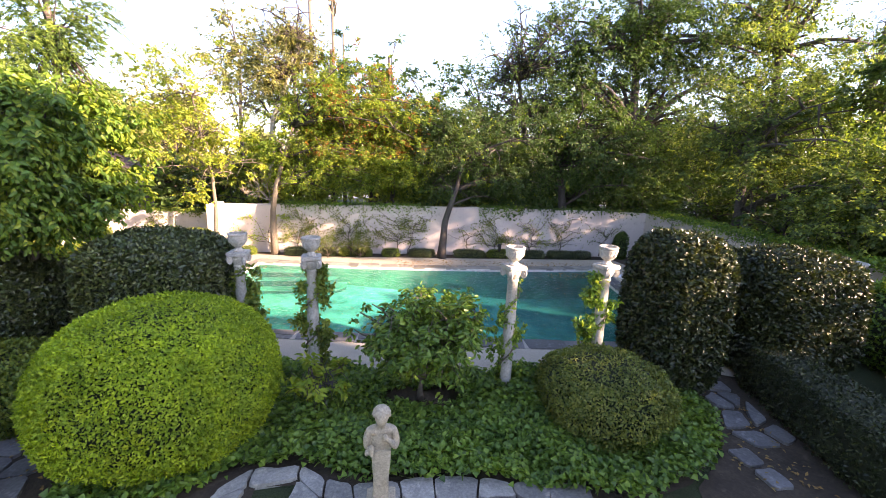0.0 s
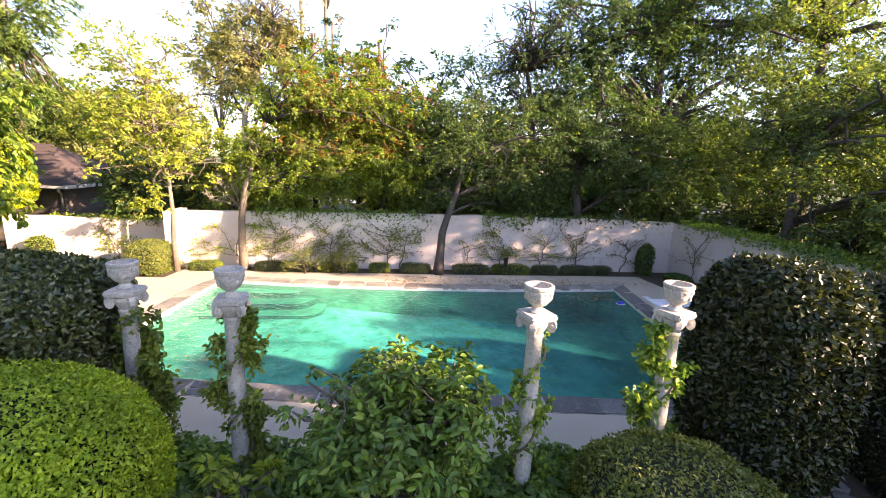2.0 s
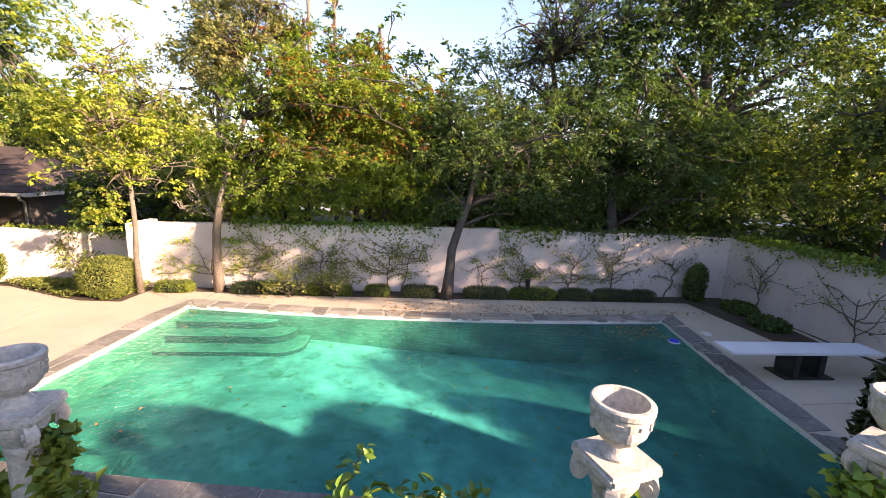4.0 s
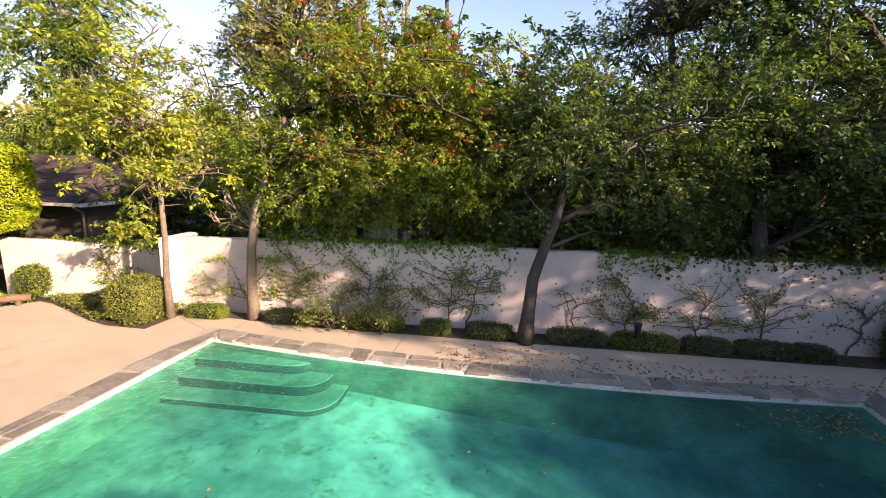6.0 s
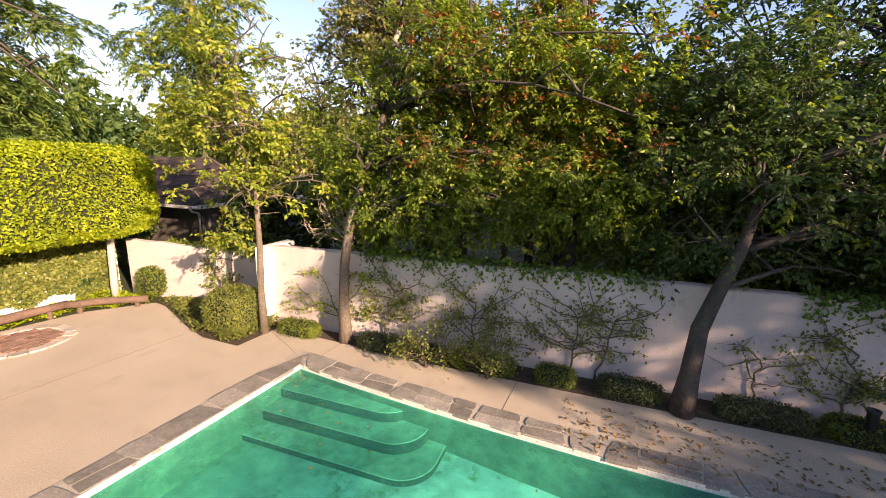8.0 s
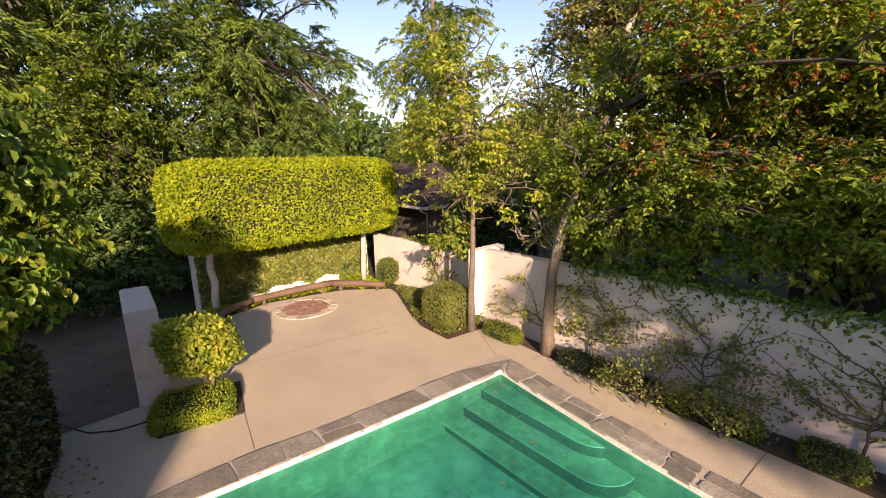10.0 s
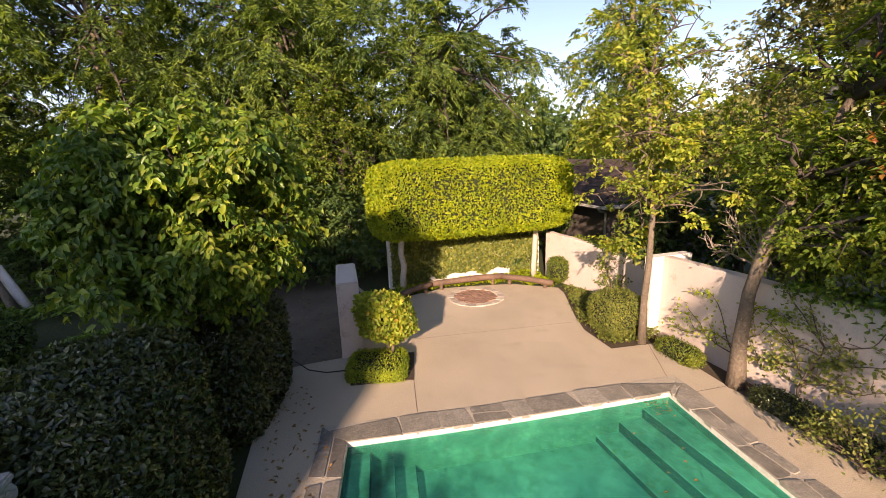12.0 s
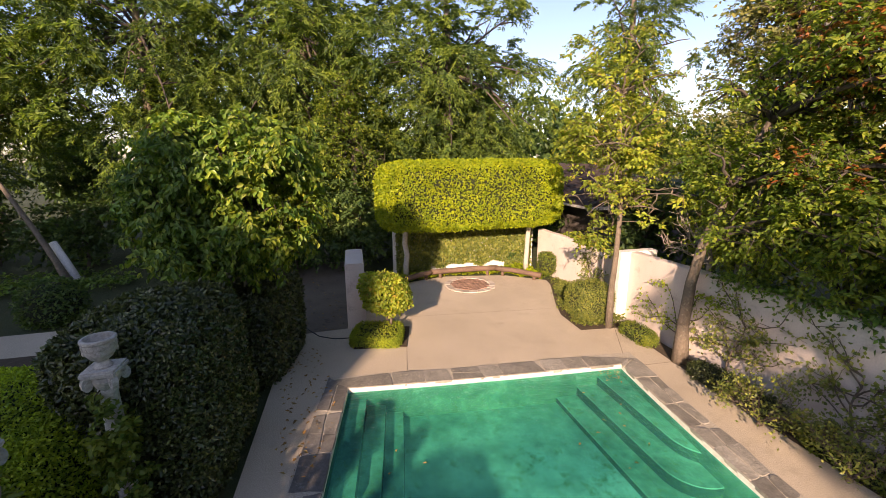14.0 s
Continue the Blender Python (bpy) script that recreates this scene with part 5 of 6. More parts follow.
# ---- climbers trained on the walls ----
def climber(name, x0, z0, n_br, spread, height, nleaf, face_y, label, leafm, on_x=None, thick=0.016, zlow=0.35):
    """Branching stems pressed against a wall, with sparse leaves at their ends."""
    at = (x0, face_y, 0) if on_x is None else (on_x, x0, 0)
    t = thing(name, at, label, "climber", "wall climbers")
    v, f, tips = [], [], []

    def put(s, z, off):
        return (s, face_y - off, z) if on_x is None else (on_x - off, s, z)

    main = [(x0, z0)]
    for k in range(7):
        main.append((main[-1][0] + float(rng.normal()) * 0.05, z0 + (height * 0.62) * (k + 1) / 7))
    tube_into(v, f, [put(s, z, 0.05) for s, z in main], [thick * (1.2 - 0.09 * k) for k in range(8)], 6)
    for k in range(n_br):
        s, z = main[int(rng.integers(2, 8))]
        side = 1 if k % 2 else -1
        ang = float(rng.uniform(0.05, 0.9))
        ln = spread * float(rng.uniform(0.45, 1.0))
        path = []
        steps = 9
        for q in range(steps + 1):
            path.append((s, z))
            ang += float(rng.normal()) * 0.28
            ang = max(-0.5, min(1.25, ang))
            s += side * math.cos(ang) * ln / steps
            z = max(zlow, min(z + math.sin(ang) * ln / steps, height))
        tube_into(v, f, [put(a, c, 0.035) for a, c in path], [thick * 0.6 * (1 - 0.8 * q / steps) + 0.002 for q in range(steps + 1)], 5)
        tips += path[3:]
        for _ in range(3):
            q = int(rng.integers(2, steps))
            a, c = path[q]
            tw = [(a, c)]
            sa, sc = float(rng.normal()), float(rng.uniform(-0.3, 1))
            for w in range(4):
                tw.append((tw[-1][0] + sa * 0.07 + float(rng.normal()) * 0.02, min(height + 0.03, tw[-1][1] + sc * 0.08)))
            tube_into(v, f, [put(*e, 0.03) for e in tw], [0.006, 0.005, 0.004, 0.003, 0.002], 4)
            tips += tw[2:]
    raw("stem", v, f, M["vine"], t, smooth=True)
    if nleaf:
        nleaf = int(nleaf * 1.5)
        idx = rng.integers(0, len(tips), nleaf)
        s = np.array([tips[i][0] for i in idx]) + rng.normal(size=nleaf) * 0.07
        z = np.array([tips[i][1] for i in idx]) + rng.normal(size=nleaf) * 0.06
        off = rng.uniform(0.03, 0.14, nleaf)
        p = np.c_[s, face_y - off, z] if on_x is None else np.c_[on_x - off, s, z]
        out = np.array([0, -1, 0.3]) if on_x is None else np.array([-1, 0, 0.3])
        leaves("leaves", p, unit(rand_dirs(nleaf) + np.array([0, 0, -0.5])), unit(rand_dirs(nleaf) * 0.8 + out), 0.058, 0.04, leafm, t)
    return t


for x0, nb, sp, h, nl, lm in ((0.5, 5, 1.5, 1.25, 260, "l_yellow"), (1.35, 14, 1.1, 1.6, 560, "l_bushy"), (3.1, 13, 1.2, 1.6, 480, "l_bushy"), (4.75, 13, 1.3, 1.6, 330, "l_bushy"), (5.15, 9, 1.0, 1.62, 200, "l_bushy"),
                              (7.2, 5, 0.9, 1.2, 30, "l_boxsun"), (8.25, 12, 0.9, 1.62, 420, "l_bushy"), (9.55, 16, 1.0, 1.5, 120, "l_yellow"), (10.7, 11, 1.1, 1.6, 190, "l_bushy"), (12.3, 6, 0.7, 1.6, 90, "l_dark")):
    climber("wall_climber", x0, 0.02, nb, sp, h, nl, WY, "bare-stemmed climber trained on the stucco wall", M[lm])
climber("wall_climber", -3.0, 0.02, 9, 0.7, 1.25, 260, 6.82, "leafy climber on the terrace wall", M["l_boxsun"])
climber("wall_climber", 5.2, 0.05, 8, 1.2, 1.6, 60, 0, "twisting bare vine on the side wall", M["l_ivy"], on_x=14.02)
climber("wall_climber", 3.0, 0.05, 9, 1.6, 1.6, 70, 0, "twisting bare vine on the side wall", M["l_ivy"], on_x=14.12)


def spill(name, x0, x1, y, z, n_, size, material, label, depth_=0.25, drop=0.3, along_y=False):
    """Leaves lying along a wall's top and hanging over its face."""
    s = rng.uniform(x0, x1, n_)
    dz = -drop * rng.random(n_) ** 2.2 * (0.5 + 0.5 * np.sin(s * 2.3) ** 2) + rng.random(n_) * 0.12
    oth = y + rng.uniform(-0.09, depth_, n_)
    p = np.c_[s, oth, z + dz] if not along_y else np.c_[oth, s, z + dz]
    return tagged(leaves(name, p, unit(rand_dirs(n_) + np.array([0, 0, -0.3])), unit(rand_dirs(n_) + np.array([-0.3, -0.4, 0.8])), size, size * 0.6, material), label, "creeper", "", "stuff")


spill("wall_top_creeper", 0.9, 5.9, WY, 1.68, 2200, 0.085, M["l_ivy"], "creeper growing along the top of the wall")
spill("wall_top_creeper", 7.65, 9.3, WY, 1.70, 1300, 0.085, M["l_ivy"], "creeper hanging over the wall", drop=0.45)
spill("wall_top_creeper", 9.4, 13.8, WY, 1.68, 1100, 0.085, M["l_dark"], "dark creeper along the top of the wall")
spill("wall_top_creeper", -4.9, -1.9, 6.86, 1.27, 900, 0.085, M["l_boxsun"], "creeper along the terrace wall top", drop=0.2)
spill("side_wall_creeper", -1.4, 6.3, 14.05, 1.70, 5200, 0.085, M["l_lolli"], "sunlit creeper mounded along the side wall top", depth_=0.6, drop=0.3, along_y=True)

# ivy sheet over the white wall behind the terrace
yy, zz = rng.uniform(1.95, 6.5, 17000), rng.uniform(0.0, 1.66, 17000)
keep = zz > 0.26 + 0.10 * np.sin(yy * 7.0) * np.sin(yy * 2.1 + 1) - 0.30 * (np.abs(yy - 4.3) > 1.3)
yy, zz = yy[keep], zz[keep]
p = np.c_[-6.28 + rng.uniform(0, 0.10, len(yy)), yy, zz]
iv = thing("ivy_sheet", (-6.28, 4.2, 0), "ivy covering a white wall, peeled away at its foot", "ivy")
leaves("leaves", p, unit(rand_dirs(len(p)) + np.array([0, 0, -0.6])), unit(rand_dirs(len(p)) * 0.7 + np.array([1, 0, 0.3])), 0.085, 0.065, M["l_bushy"], iv)
carpet("foot_planting", [(-6.15, 2.0), (-6.2, 6.4), (-5.0, 6.3), (-4.6, 6.1), (-5.45, 5.1), (-5.6, 4.3), (-5.75, 3.3), (-5.5, 2.3), (-5.2, 1.9)], 2600, 0.07, 0.0, 0.10, M["l_slab"], "low green planting behind the log", "plants")

# ---- log border and fire pit ----
for a, b_, r in (((-4.92, 1.58, 0.16), (-5.62, 2.92, 0.20), 0.075), ((-5.63, 2.86, 0.20), (-5.50, 5.02, 0.22), 0.085), ((-5.47, 4.97, 0.22), (-4.52, 6.04, 0.16), 0.08)):
    vv, ff = [], []
    pth = bend(a, b_, 0.02, 0.008, 6)
    tube_into(vv, ff, pth, [r * float(rng.uniform(0.94, 1.06)) for _ in pth], 12)
    tg = thing("border_log", a, "weathered round log laid along the terrace edge", "log", "border logs")
    raw("log", vv, ff, M["log"], tg, smooth=True)
    for q in (0.15, 0.85):
        c = Vector(a).lerp(Vector(b_), q)
        part("stub_post", lathe([(0.05, 0), (0.05, c.z - 0.05), (0.04, c.z - 0.04)], (c.x, c.y, 0), 8), M["log"], tg)
pit = thing("fire_pit", (-4.7, 3.85, 0), "shallow round fire pit with stone rim and brick bed", "fire pit")
for k in range(18):
    a0, a1 = 2 * math.pi * (k + 0.04) / 18, 2 * math.pi * (k + 0.96) / 18
    pts = []
    for a, q in ((a0, 0.78), (a0, 1.0), ((a0 + a1) / 2, 1.0 + 0.03 * float(rng.normal())), (a1, 1.0), (a1, 0.78), ((a0 + a1) / 2, 0.78)):
        pts.append((-4.7 + 0.74 * q * math.cos(a), 3.85 + 0.74 * q * math.sin(a)))
    part("stone", slab_poly(pts, -0.02, 0.024 + 0.012 * float(rng.random()), taper=0.008), M["stone_pale"], pit)
for i in range(-5, 6):
    for j in range(-5, 6):
        cx, cy = -4.7 + i * 0.105 + (0.05 if j % 2 else 0), 3.85 + j * 0.115
        if ((cx + 4.7) / 0.53) ** 2 + ((cy - 3.85) / 0.53) ** 2 < 1:
            part("brick", slab_poly([(cx - 0.048, cy - 0.053), (cx + 0.048, cy - 0.053), (cx + 0.048, cy + 0.053), (cx - 0.048, cy + 0.053)], -0.01, 0.022 + 0.008 * float(rng.random()), taper=0.004), M["brick"], pit)

# ---- joints in the deck ----
def joint(a, b_, w=0.012):
    a, b_ = Vector(a), Vector(b_)
    d = (b_ - a).normalized()
    nn = Vector((-d.y, d.x)) * w / 2
    raw("joint", [(*(a - nn), 0.004), (*(b_ - nn), 0.004), (*(b_ + nn), 0.004), (*(a + nn), 0.004)], [(0, 1, 2, 3)], M["soil"], joints)


joints = thing("deck_joints", (0, 0, 0), "dark expansion joints in the concrete deck", "joint", "", "structure")
for a, b_ in (((-1.22, 1.40), (-0.30, 1.25)), ((3.93, 4.95), (4.0, 5.85)), ((8.4, 4.9), (8.45, 5.8)), ((0.62, 5.35), (0.66, 6.0)), ((-0.95, 5.95), (0.2, 5.3)), ((11.2, 1.1), (13.9, 1.2)), ((11.6, 4.9), (12.6, 5.8)), ((5.0, -0.95), (4.9, -1.85)), ((-2.75, 1.7), (-2.35, 5.2))):
    joint(a, b_, 0.007)
bm = slab_poly([(-1.38, 0.37), (-1.20, 1.40), (-2.16, 1.62), (-2.36, 0.52)], 0.0, 0.02, taper=0.004)
tagged(part("bed_kerb", bm, M["soil"]), "soil bed of the square planting", "soil", "", "structure")

# ---- spotlights, board, skimmer, float ----
def spot(x, y, turn):
    t = thing("garden_spotlight", (x, y, 0), "black metal garden spotlight on a stake", "spotlight", "garden spotlights")
    vv, ff = [], []
    tube_into(vv, ff, [(x, y, 0), (x, y, 0.27)], [0.011, 0.011], 8)
    raw("stake", vv, ff, M["black"], t, smooth=True)
    bm = lathe([(0.045, -0.11), (0.052, -0.10), (0.062, 0.10), (0.075, 0.115), (0.075, 0.14), (0.06, 0.14), (0.05, 0.09)], sides=18)
    bmesh.ops.transform(bm, matrix=Matrix.Translation((x, y, 0.38)) @ Matrix.Rotation(radians(turn), 4, 'Y'), verts=bm.verts)
    part("lamp_head", bm, M["black"], t, smooth=True)
    part("bracket", box_bm(x - 0.025, x + 0.025, y - 0.012, y + 0.012, 0.22, 0.30, 0.004), M["black"], t)


spot(3.2, 5.86, 6)
spot(8.36, 5.9, -4)
bd = thing("diving_board", (12.0, 2.0, 0), "white diving board with gritty top on a low stand", "diving board")
part("board", box_bm(10.62, 13.3, 1.80, 2.27, 0.44, 0.485, 0.014), M["board"], bd)
part("tip_cap", box_bm(10.60, 10.64, 1.795, 2.275, 0.437, 0.488, 0.006), M["gutter"], bd)
for x in (11.75, 12.2):
    part("stand", box_bm(x, x + 0.12, 1.85, 2.22, 0.0, 0.44, 0.01), M["black"], bd, "dark metal stand")
part("base_plate", box_bm(11.6, 12.5, 1.82, 2.25, 0.0, 0.03, 0.006), M["black"], bd)
sk = thing("skimmer_lid", (11.65, 3.77, 0), "round pale skimmer lid set in the deck", "lid")
part("lid", lathe([(0.11, 0.0), (0.11, 0.012), (0.10, 0.018), (0.02, 0.018)], (11.65, 3.77, 0), 24), M["gutter"], sk)
fl = thing("pool_float", (10.78, 3.50, WATER_Z), "small blue plastic chlorine float in the water", "float")
part("cap", lathe([(0.05, -0.05), (0.09, -0.01), (0.10, 0.02), (0.08, 0.05), (0.03, 0.06)], (10.78, 3.50, WATER_Z), 20), M["blue"], fl, smooth=True)
part("rim", lathe([(0.10, -0.005), (0.115, 0.0), (0.115, 0.012), (0.10, 0.016)], (10.78, 3.50, WATER_Z), 20), M["gutter"], fl)

hs_ = thing("garden_hose", (-2.6, -0.5, 0), "thin dark hose lying across the side walkway", "hose")
vv, ff = [], []
tube_into(vv, ff, [(x, y, 0.012) for x, y in [(-2.9, -0.7), (-2.5, -0.5), (-2.15, -0.3), (-1.95, 0.0), (-1.9, 0.35)]], [0.011] * 5, 6)
raw("hose", vv, ff, M["black"], hs_, smooth=True)
# dark sheet laid over the walkway as painted shade
sheet("shaded_passage", [(-2.42, 0.28), (-2.40, -0.3), (-2.34, -0.8), (-2.3, -1.2), (-3.9, -2.5), (-8.4, -4.4), (-8.4, 0.5), (-5.0, 1.3), (-3.9, 0.5)], [], 0.006, M["shade_toned"], "passage behind the short wall, its shade put into the dark colour", "path")
sheet("side_path", [(-3.81, -12.9), (-2.76, -12.05), (-2.74, -4.65), (-3.47, -4.27), (-4.02, -5.29)], [], -0.014, M["deck"], "narrow concrete garden path past the lawn", "path")
carpet("border_plants", [(-8.75, -16.11), (-7.02, -15.06), (-6.72, -6.38), (-7.49, -5.68), (-8.46, -6.66)], 4200, 0.11, -0.02, 0.28, M["l_ivy"], "leafy border plants at the lawn's far edge", "plants")
clipped("border_shrub", (-4.57, -6.18, 0.45), (0.58, 0.58, 0.54), 2.2, 2600, 0.085, M["l_dark"], "small dark shrub beside the garden path", "shrub", 0.16, 0.02)

# ---- stepping stones and flags ----
def flags(us, vs, at, jitter, gap, z, skip=lambda x, y: False):
    """Close-fitting irregular flags over a jittered net of corners; gives each flag's outline."""
    net = [[Vector(at(u, v_)) + Vector((rng.normal(), rng.normal())) * jitter for v_ in vs] for u in us]
    out = []
    for i in range(len(us) - 1):
        for j in range(len(vs) - 1):
            q = [net[i][j], net[i + 1][j], net[i + 1][j + 1], net[i][j + 1]]
            c = sum(q, Vector((0, 0))) / 4
            if skip(c.x, c.y):
                continue
            ring = []
            for k in range(4):
                a, b_ = q[k] + (c - q[k]).normalized() * gap * 1.7, q[(k + 1) % 4] + (c - q[(k + 1) % 4]).normalized() * gap * 1.7
                ring += [a.lerp(b_, 0.12), a.lerp(b_, 0.5) + Vector((rng.normal(), rng.normal())) * 0.012, a.lerp(b_, 0.88)]
            out.append((c, [tuple(p) for p in ring]))
    return out


def step_stones(found):
    for c, ring in found:
        st = thing("stepping_stone", (c.x, c.y, 0), "irregular bluestone stepping stone sunk in soil", "stepping stone", "stepping stones")
        part("slab", slab_poly(ring, -0.06, 0.012 + 0.014 * float(rng.random()), taper=0.008), M["bluestone"], st)


step_stones(flags([9.32, 9.66, 10.0], [-1.95, -2.4, -2.75, -3.2, -3.55, -3.95], lambda u, v_: (u + 0.05 * math.sin(v_ * 3) - 0.10 * (v_ < -3.3), v_ + 0.2 * (u - 9.6)), 0.06, 0.035, 0.02))
step_stones(flags([8.75, 9.08], [-3.95, -4.35, -4.65], lambda u, v_: (u, v_), 0.04, 0.028, 0.02))
step_stones(flags([-0.35, 0.08, 0.5, 0.92], [-3.1, -3.55, -4.0, -4.4, -4.85, -5.3], lambda u, v_: (u + 0.2 * (-3.4 - v_), v_ + 0.15 * u), 0.07, 0.012, 0.02))
# stone kerb of the pond before the ivy bed
kerb = thing("stone_kerb", (4.6, -4.5, 0), "irregular flagstone kerb along the front of the ivy bed", "kerb", "", "structure")


def kerb_at(u, v_):
    x = 2.85 + u
    edge = -4.22 + 0.30 * math.exp(-((x - 3.45) / 0.5) ** 4) - 0.12 * max(0, x - 5.3)
    return (x, edge - v_)


for c, ring in flags([0, 0.34, 0.78, 1.1, 1.45, 1.9, 2.25, 2.7, 3.1, 3.45, 3.9], [0, 0.27, 0.60, 0.95, 1.2], kerb_at, 0.032, 0.008, 0.04, lambda x, y: 3.22 < x < 3.78 and -4.70 < y < -4.16):
    part("stone", slab_poly(ring, -0.08, 0.03 + 0.015 * float(rng.random()), taper=0.010), M["slate"], kerb)
sheet("kerb_bed", [(2.6, -5.4), (7.0, -5.4), (6.8, -4.4), (4.4, -4.1), (3.9, -3.84), (3.0, -3.84), (2.6, -4.3)], [[(3.27, -4.62), (3.72, -4.62), (3.72, -4.18), (3.27, -4.18)]], -0.006, M["soil"], "dark bed under the flagstone kerb", "pavement")
pond = thing("small_pond", (3.5, -4.4, 0), "dark square basin of still water in the paving", "pond")
part("basin", slab_poly([(3.22, -4.67), (3.77, -4.67), (3.77, -4.13), (3.22, -4.13)], -0.35, -0.12), M["core"], pond)

# ---- garden statue: one plain weathered mesh ----
def blob(bm, c, r, rot=(0, 0, 0), seg=14):
    got = bmesh.ops.create_uvsphere(bm, u_segments=seg, v_segments=10, radius=1)
    m = Matrix.Translation(c) @ Euler([radians(a) for a in rot]).to_matrix().to_4x4() @ Matrix.Diagonal((*r, 1))
    bmesh.ops.transform(bm, matrix=m, verts=got["verts"])


SX, SY = 4.56, -4.47
bm = bmesh.new()
rings = []
for z, w, d in ((0.0, 0.16, 0.14), (0.07, 0.16, 0.14), (0.075, 0.085, 0.075), (0.35, 0.082, 0.072), (0.62, 0.10, 0.08), (0.72, 0.105, 0.08)):
    rings.append([bm.verts.new((SX + sx * w, SY + sy * d, z)) for sx, sy in ((-1, -1), (-0.7, -1.15), (0.7, -1.15), (1, -1), (1, 1), (0.7, 1.1), (-0.7, 1.1), (-1, 1))])
for a, c in zip(rings, rings[1:]):
    for k in range(8):
        bm.faces.new((a[k], a[(k + 1) % 8], c[(k + 1) % 8], c[k]))
bm.faces.new(rings[0][::-1])
bm.faces.new(rings[-1])
blob(bm, (SX, SY, 0.78), (0.118, 0.085, 0.19))
blob(bm, (SX, SY + 0.01, 0.915), (0.17, 0.075, 0.06))
blob(bm, (SX, SY - 0.01, 0.985), (0.045, 0.045, 0.07))
blob(bm, (SX, SY - 0.03, 1.075), (0.068, 0.075, 0.088), (18, 0, 0))
for k in range(54):
    a, e = k * 2.4, 1.5 * (1 - k / 54) - 0.1
    blob(bm, (SX + 0.086 * math.cos(a) * math.cos(e), SY + 0.004 + 0.088 * math.sin(a) * math.cos(e), 1.10 + 0.085 * math.sin(e)), (0.021, 0.021, 0.019), seg=8)
for sx in (-1, 1):
    blob(bm, (SX + sx * 0.152, SY - 0.01, 0.82), (0.042, 0.045, 0.125), (0, sx * -5, 0))
blob(bm, (SX - 0.13, SY - 0.075, 0.725), (0.036, 0.10, 0.036), (-12, 0, -14))
blob(bm, (SX - 0.095, SY - 0.145, 0.775), (0.034, 0.034, 0.065))
blob(bm, (SX + 0.115, SY - 0.075, 0.80), (0.034, 0.036, 0.125), (28, -26, 0))
blob(bm, (SX + 0.045, SY - 0.115, 0.905), (0.034, 0.03, 0.038))
bmesh.ops.scale(bm, vec=(0.9, 0.9, 0.90), space=Matrix.Translation((-SX, -SY, 0)), verts=bm.verts)
st = part("garden_statue", bm, M["statue"], None, smooth=True)
fuse = st.modifiers.new("fuse", 'REMESH')
fuse.mode, fuse.voxel_size, fuse.use_smooth_shade = 'VOXEL', 0.008, True
tagged(st, "weathered stone herm figure on a tapering plinth", "statue")

pd = thing("garden_pedestal", (13.8, -1.0, 0), "pale stone pedestal with a flared top behind the hedge", "pedestal")
part("shaft", lathe([(0.16, -0.05), (0.16, 0.1), (0.10, 0.16), (0.085, 1.2), (0.10, 1.3)], (13.8, -1.0, 0), 20), M["cast"], pd, smooth=True)
part("bowl", lathe([(0.10, 1.3), (0.13, 1.4), (0.19, 1.62), (0.21, 1.70), (0.18, 1.71), (0.10, 1.55)], (13.8, -1.0, 0), 20), M["cast"], pd, smooth=True)

# ---- fallen leaves ----
def litter(poly, count, size, z, label, jitter=0.0):
    carpet("fallen_leaves", poly, count, size, z, 0.012, M["l_dry"], label, "leaves", flat=3.0, aspect=0.55)


litter([(5.18, 4.53), (11.5, 4.76), (12.8, 5.07), (4.8, 5.6), (4.72, 4.85)], 420, 0.07, 0.012, "dry leaves scattered on the far deck")
litter([(-2.26, -1.25), (-6.95, -4.93), (-6.88, -0.44), (-3.65, 0.25), (-2.39, 0.08)], 260, 0.06, 0.008, "dry leaves on the shaded passage")
litter([(1.69, -0.63), (-1.76, -0.99), (-1.58, -0.34), (0.39, 0.03), (2.06, -0.22)], 150, 0.07, 0.008, "dry leaves on the side deck")
litter([(9.44, 3.72), (10.7, 3.65), (10.92, 4.39), (9.65, 4.19)], 130, 0.06, WATER_Z + 0.002, "leaves floating in the pool corner")
litter([(1.04, 0.67), (9.34, -0.26), (10.74, 3.83), (5.58, 3.78), (0.92, 4.43)], 60, 0.06, WATER_Z + 0.002, "single leaves floating on the water")
litter([(0.5, 4.47), (0.91, 4.6), (0.9, 4.81), (0.51, 4.87)], 40, 0.05, WATER_Z + 0.002, "leaves caught in the pool's shallow corner")
litter([(-1.38, -5.51), (2.43, -4.33), (2.1, -3.39), (0.53, -1.99), (-0.71, -3.32)], 520, 0.06, 0.0, "dry leaves on the path soil")
litter([(8.9, -1.93), (10.03, -2.04), (9.23, -5.72), (8.83, -4.72), (8.54, -3.75)], 260, 0.055, 0.0, "dry leaves on the soil under the hedges")

# ---- the neighbours' ground and far surroundings ----
nb = thing("neighbour_house", (13, 34, 0), "pale low neighbouring house beyond the lawn", "house")
part("wall", box_bm(2.0, 25.0, 31, 38, -0.1, 3.6, 0.02), M["house"], nb)
bm = bmesh.new()
rv = [bm.verts.new(c) for c in ((1.4, 30.4, 3.6), (25.6, 30.4, 3.6), (25.6, 38.6, 3.6), (1.4, 38.6, 3.6), (5.0, 34.5, 5.6), (22.0, 34.5, 5.6))]
for q in ((0, 1, 5, 4), (1, 2, 5), (2, 3, 4, 5), (3, 0, 4), (0, 3, 2, 1)):
    bm.faces.new([rv[i] for i in q])
part("roof", bm, M["shingle"], nb)
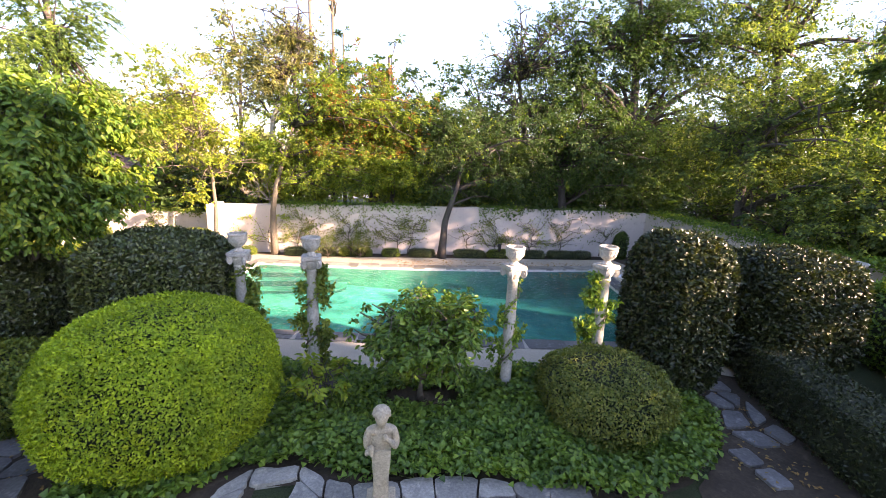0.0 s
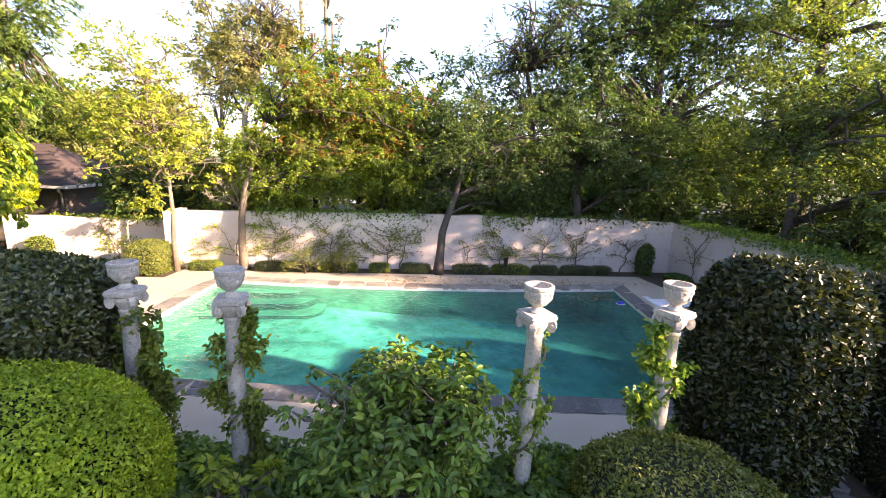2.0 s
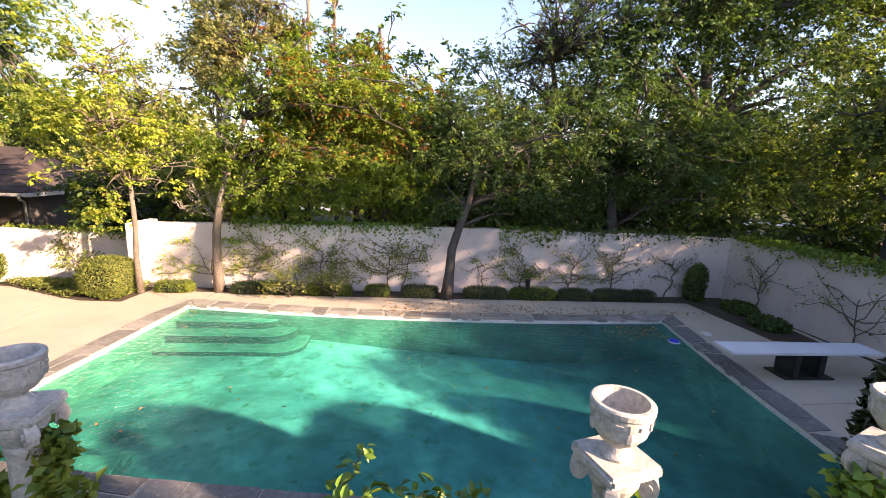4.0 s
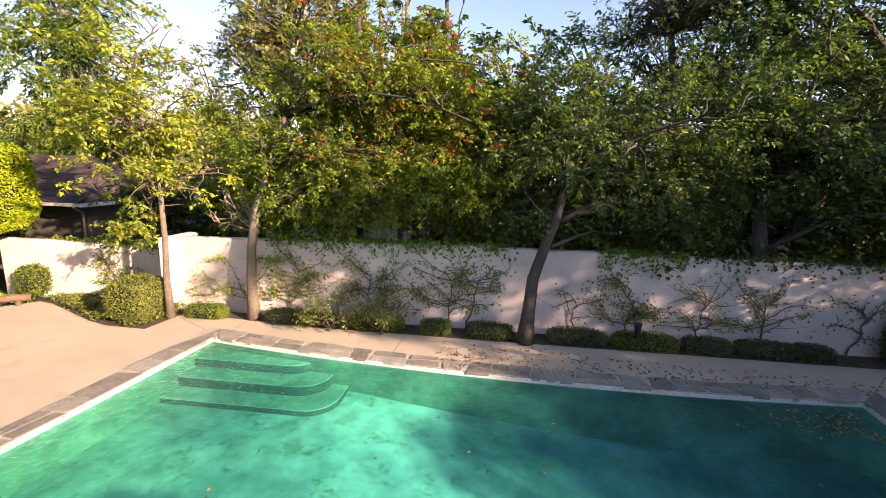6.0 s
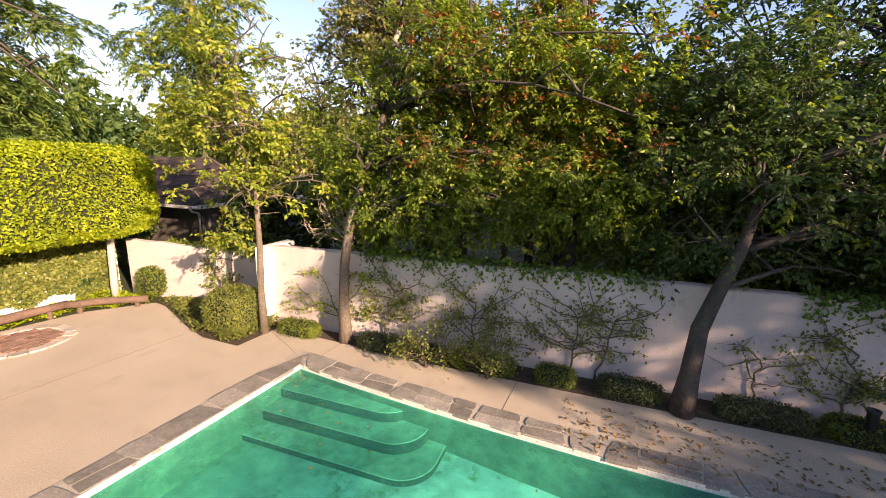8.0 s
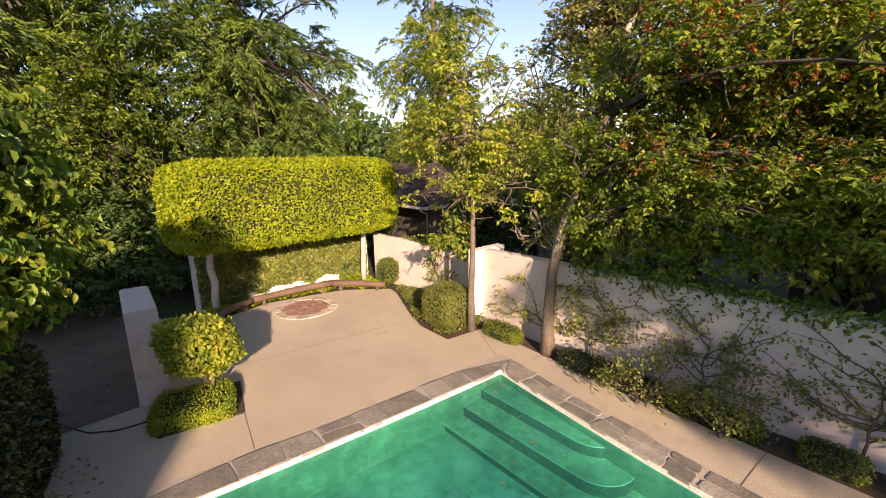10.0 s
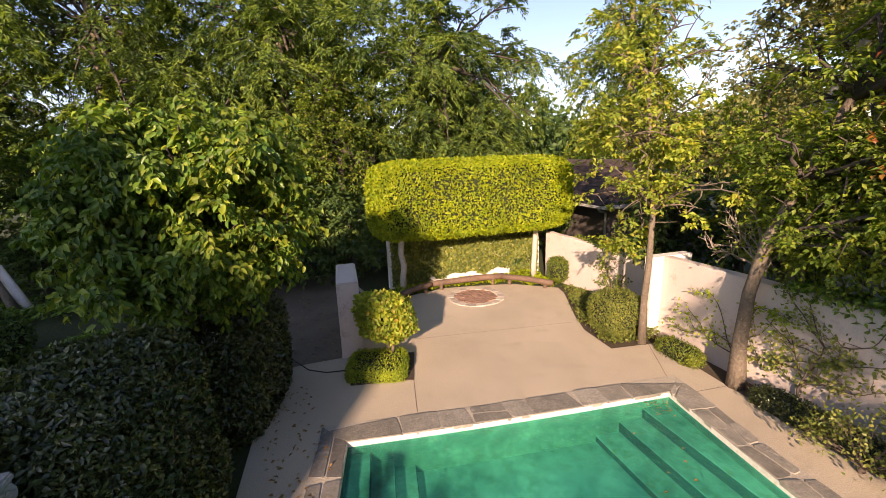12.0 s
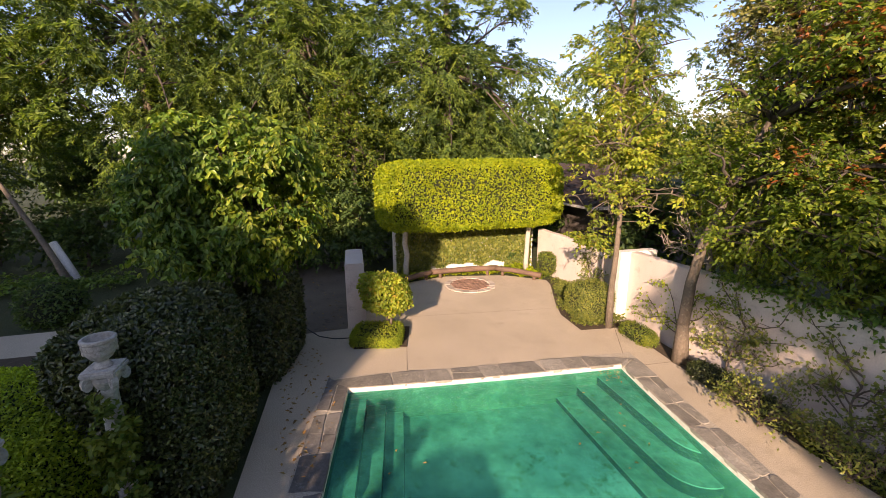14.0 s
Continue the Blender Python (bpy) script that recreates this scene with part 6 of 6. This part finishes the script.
for x in (3.6, 7.6, 12.4, 16.4, 20.4):
    w = part("window", box_bm(x, x + 2.0, 30.95, 31.02, 1.0, 2.7, 0.01), M["glass"], nb)
    part("frame", box_bm(x - 0.08, x + 2.08, 30.92, 30.96, 2.7, 2.8, 0.005), M["gutter"], w)
    part("sill", box_bm(x - 0.08, x + 2.08, 30.9, 30.98, 0.9, 1.0, 0.005), M["gutter"], w)
sheet("driveway", [(-4, 25.6), (40, 25.6), (40, 28.2), (-4, 28.2)], [], -0.02, M["drive"], "pale concrete drive across the neighbouring lawn", "road")


def far_wood(name, pts, n_, h, material, label):
    """A distant belt of trees, one mass of leaves."""
    P = []
    for x, y in pts:
        hh = h * float(rng.uniform(0.6, 1.2))
        m = n_
        d = rand_dirs(m)
        P.append(np.array([x, y, hh * 0.5]) + d * np.array([hh * 0.42, hh * 0.42, hh * 0.52]) * (rng.random(m) ** 0.35)[:, None])
    p = np.concatenate(P)
    p = p[p[:, 2] > 0]
    leaves_ob = leaves(name, p, rand_dirs(len(p)), unit(rand_dirs(len(p)) + np.array([0, 0, 0.6])), 0.75, 0.5, material)
    return tagged(leaves_ob, label, "woodland", "", "stuff")


far_wood("distant_wood", [(4.5 + 1.9 * i, 18.5 + 1.5 * math.sin(i * 2.1)) for i in range(11)], 420, 3.0, M["l_dark"], "belt of dark shrubs across the neighbouring lawn")
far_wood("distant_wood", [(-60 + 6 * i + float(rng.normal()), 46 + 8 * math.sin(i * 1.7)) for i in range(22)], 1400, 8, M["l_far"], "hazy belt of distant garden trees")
far_wood("distant_wood", [(-34 - 5 * math.sin(i), -20 + 6 * i) for i in range(14)], 1500, 10, M["l_dark"], "dark belt of distant garden trees")
far_wood("distant_wood", [(40 + 4 * math.sin(i * 2), -20 + 6 * i) for i in range(12)], 900, 10, M["l_dark"], "dark belt of distant garden trees")


def palm(x, y, h):
    t = thing("palm_tree", (x, y, 0), "tall thin-trunked fan palm far behind the garden", "palm", "distant palms")
    v, f = [], []
    tube_into(v, f, [(x, y, -0.1), (x + 0.1, y, h * 0.5), (x + 0.05, y, h)], [0.16, 0.12, 0.10], 8)
    raw("trunk", v, f, M["bark"], t, smooth=True)
    n_ = 190
    d = unit(rng.normal(size=(n_, 3)) * np.array([1, 1, 0.7]) + np.array([0, 0, 0.1]))
    p = np.array([x + 0.05, y, h]) + d * 0.25
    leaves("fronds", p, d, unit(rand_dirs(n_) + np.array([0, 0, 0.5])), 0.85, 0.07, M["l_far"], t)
    q = np.array([x + 0.05, y, h - 0.1]) + rng.normal(size=(260, 3)) * np.array([0.15, 0.15, 0.6]) - np.array([0, 0, 0.9])
    leaves("dead_skirt", q, unit(rand_dirs(260) * 0.4 + np.array([0, 0, -1])), rand_dirs(260), 0.7, 0.07, M["l_skirt"], t)


palm(-1.17, 23.02, 16.2)
palm(0.21, 23.68, 16.1)
palm(-1.92, 21.2, 10.29)
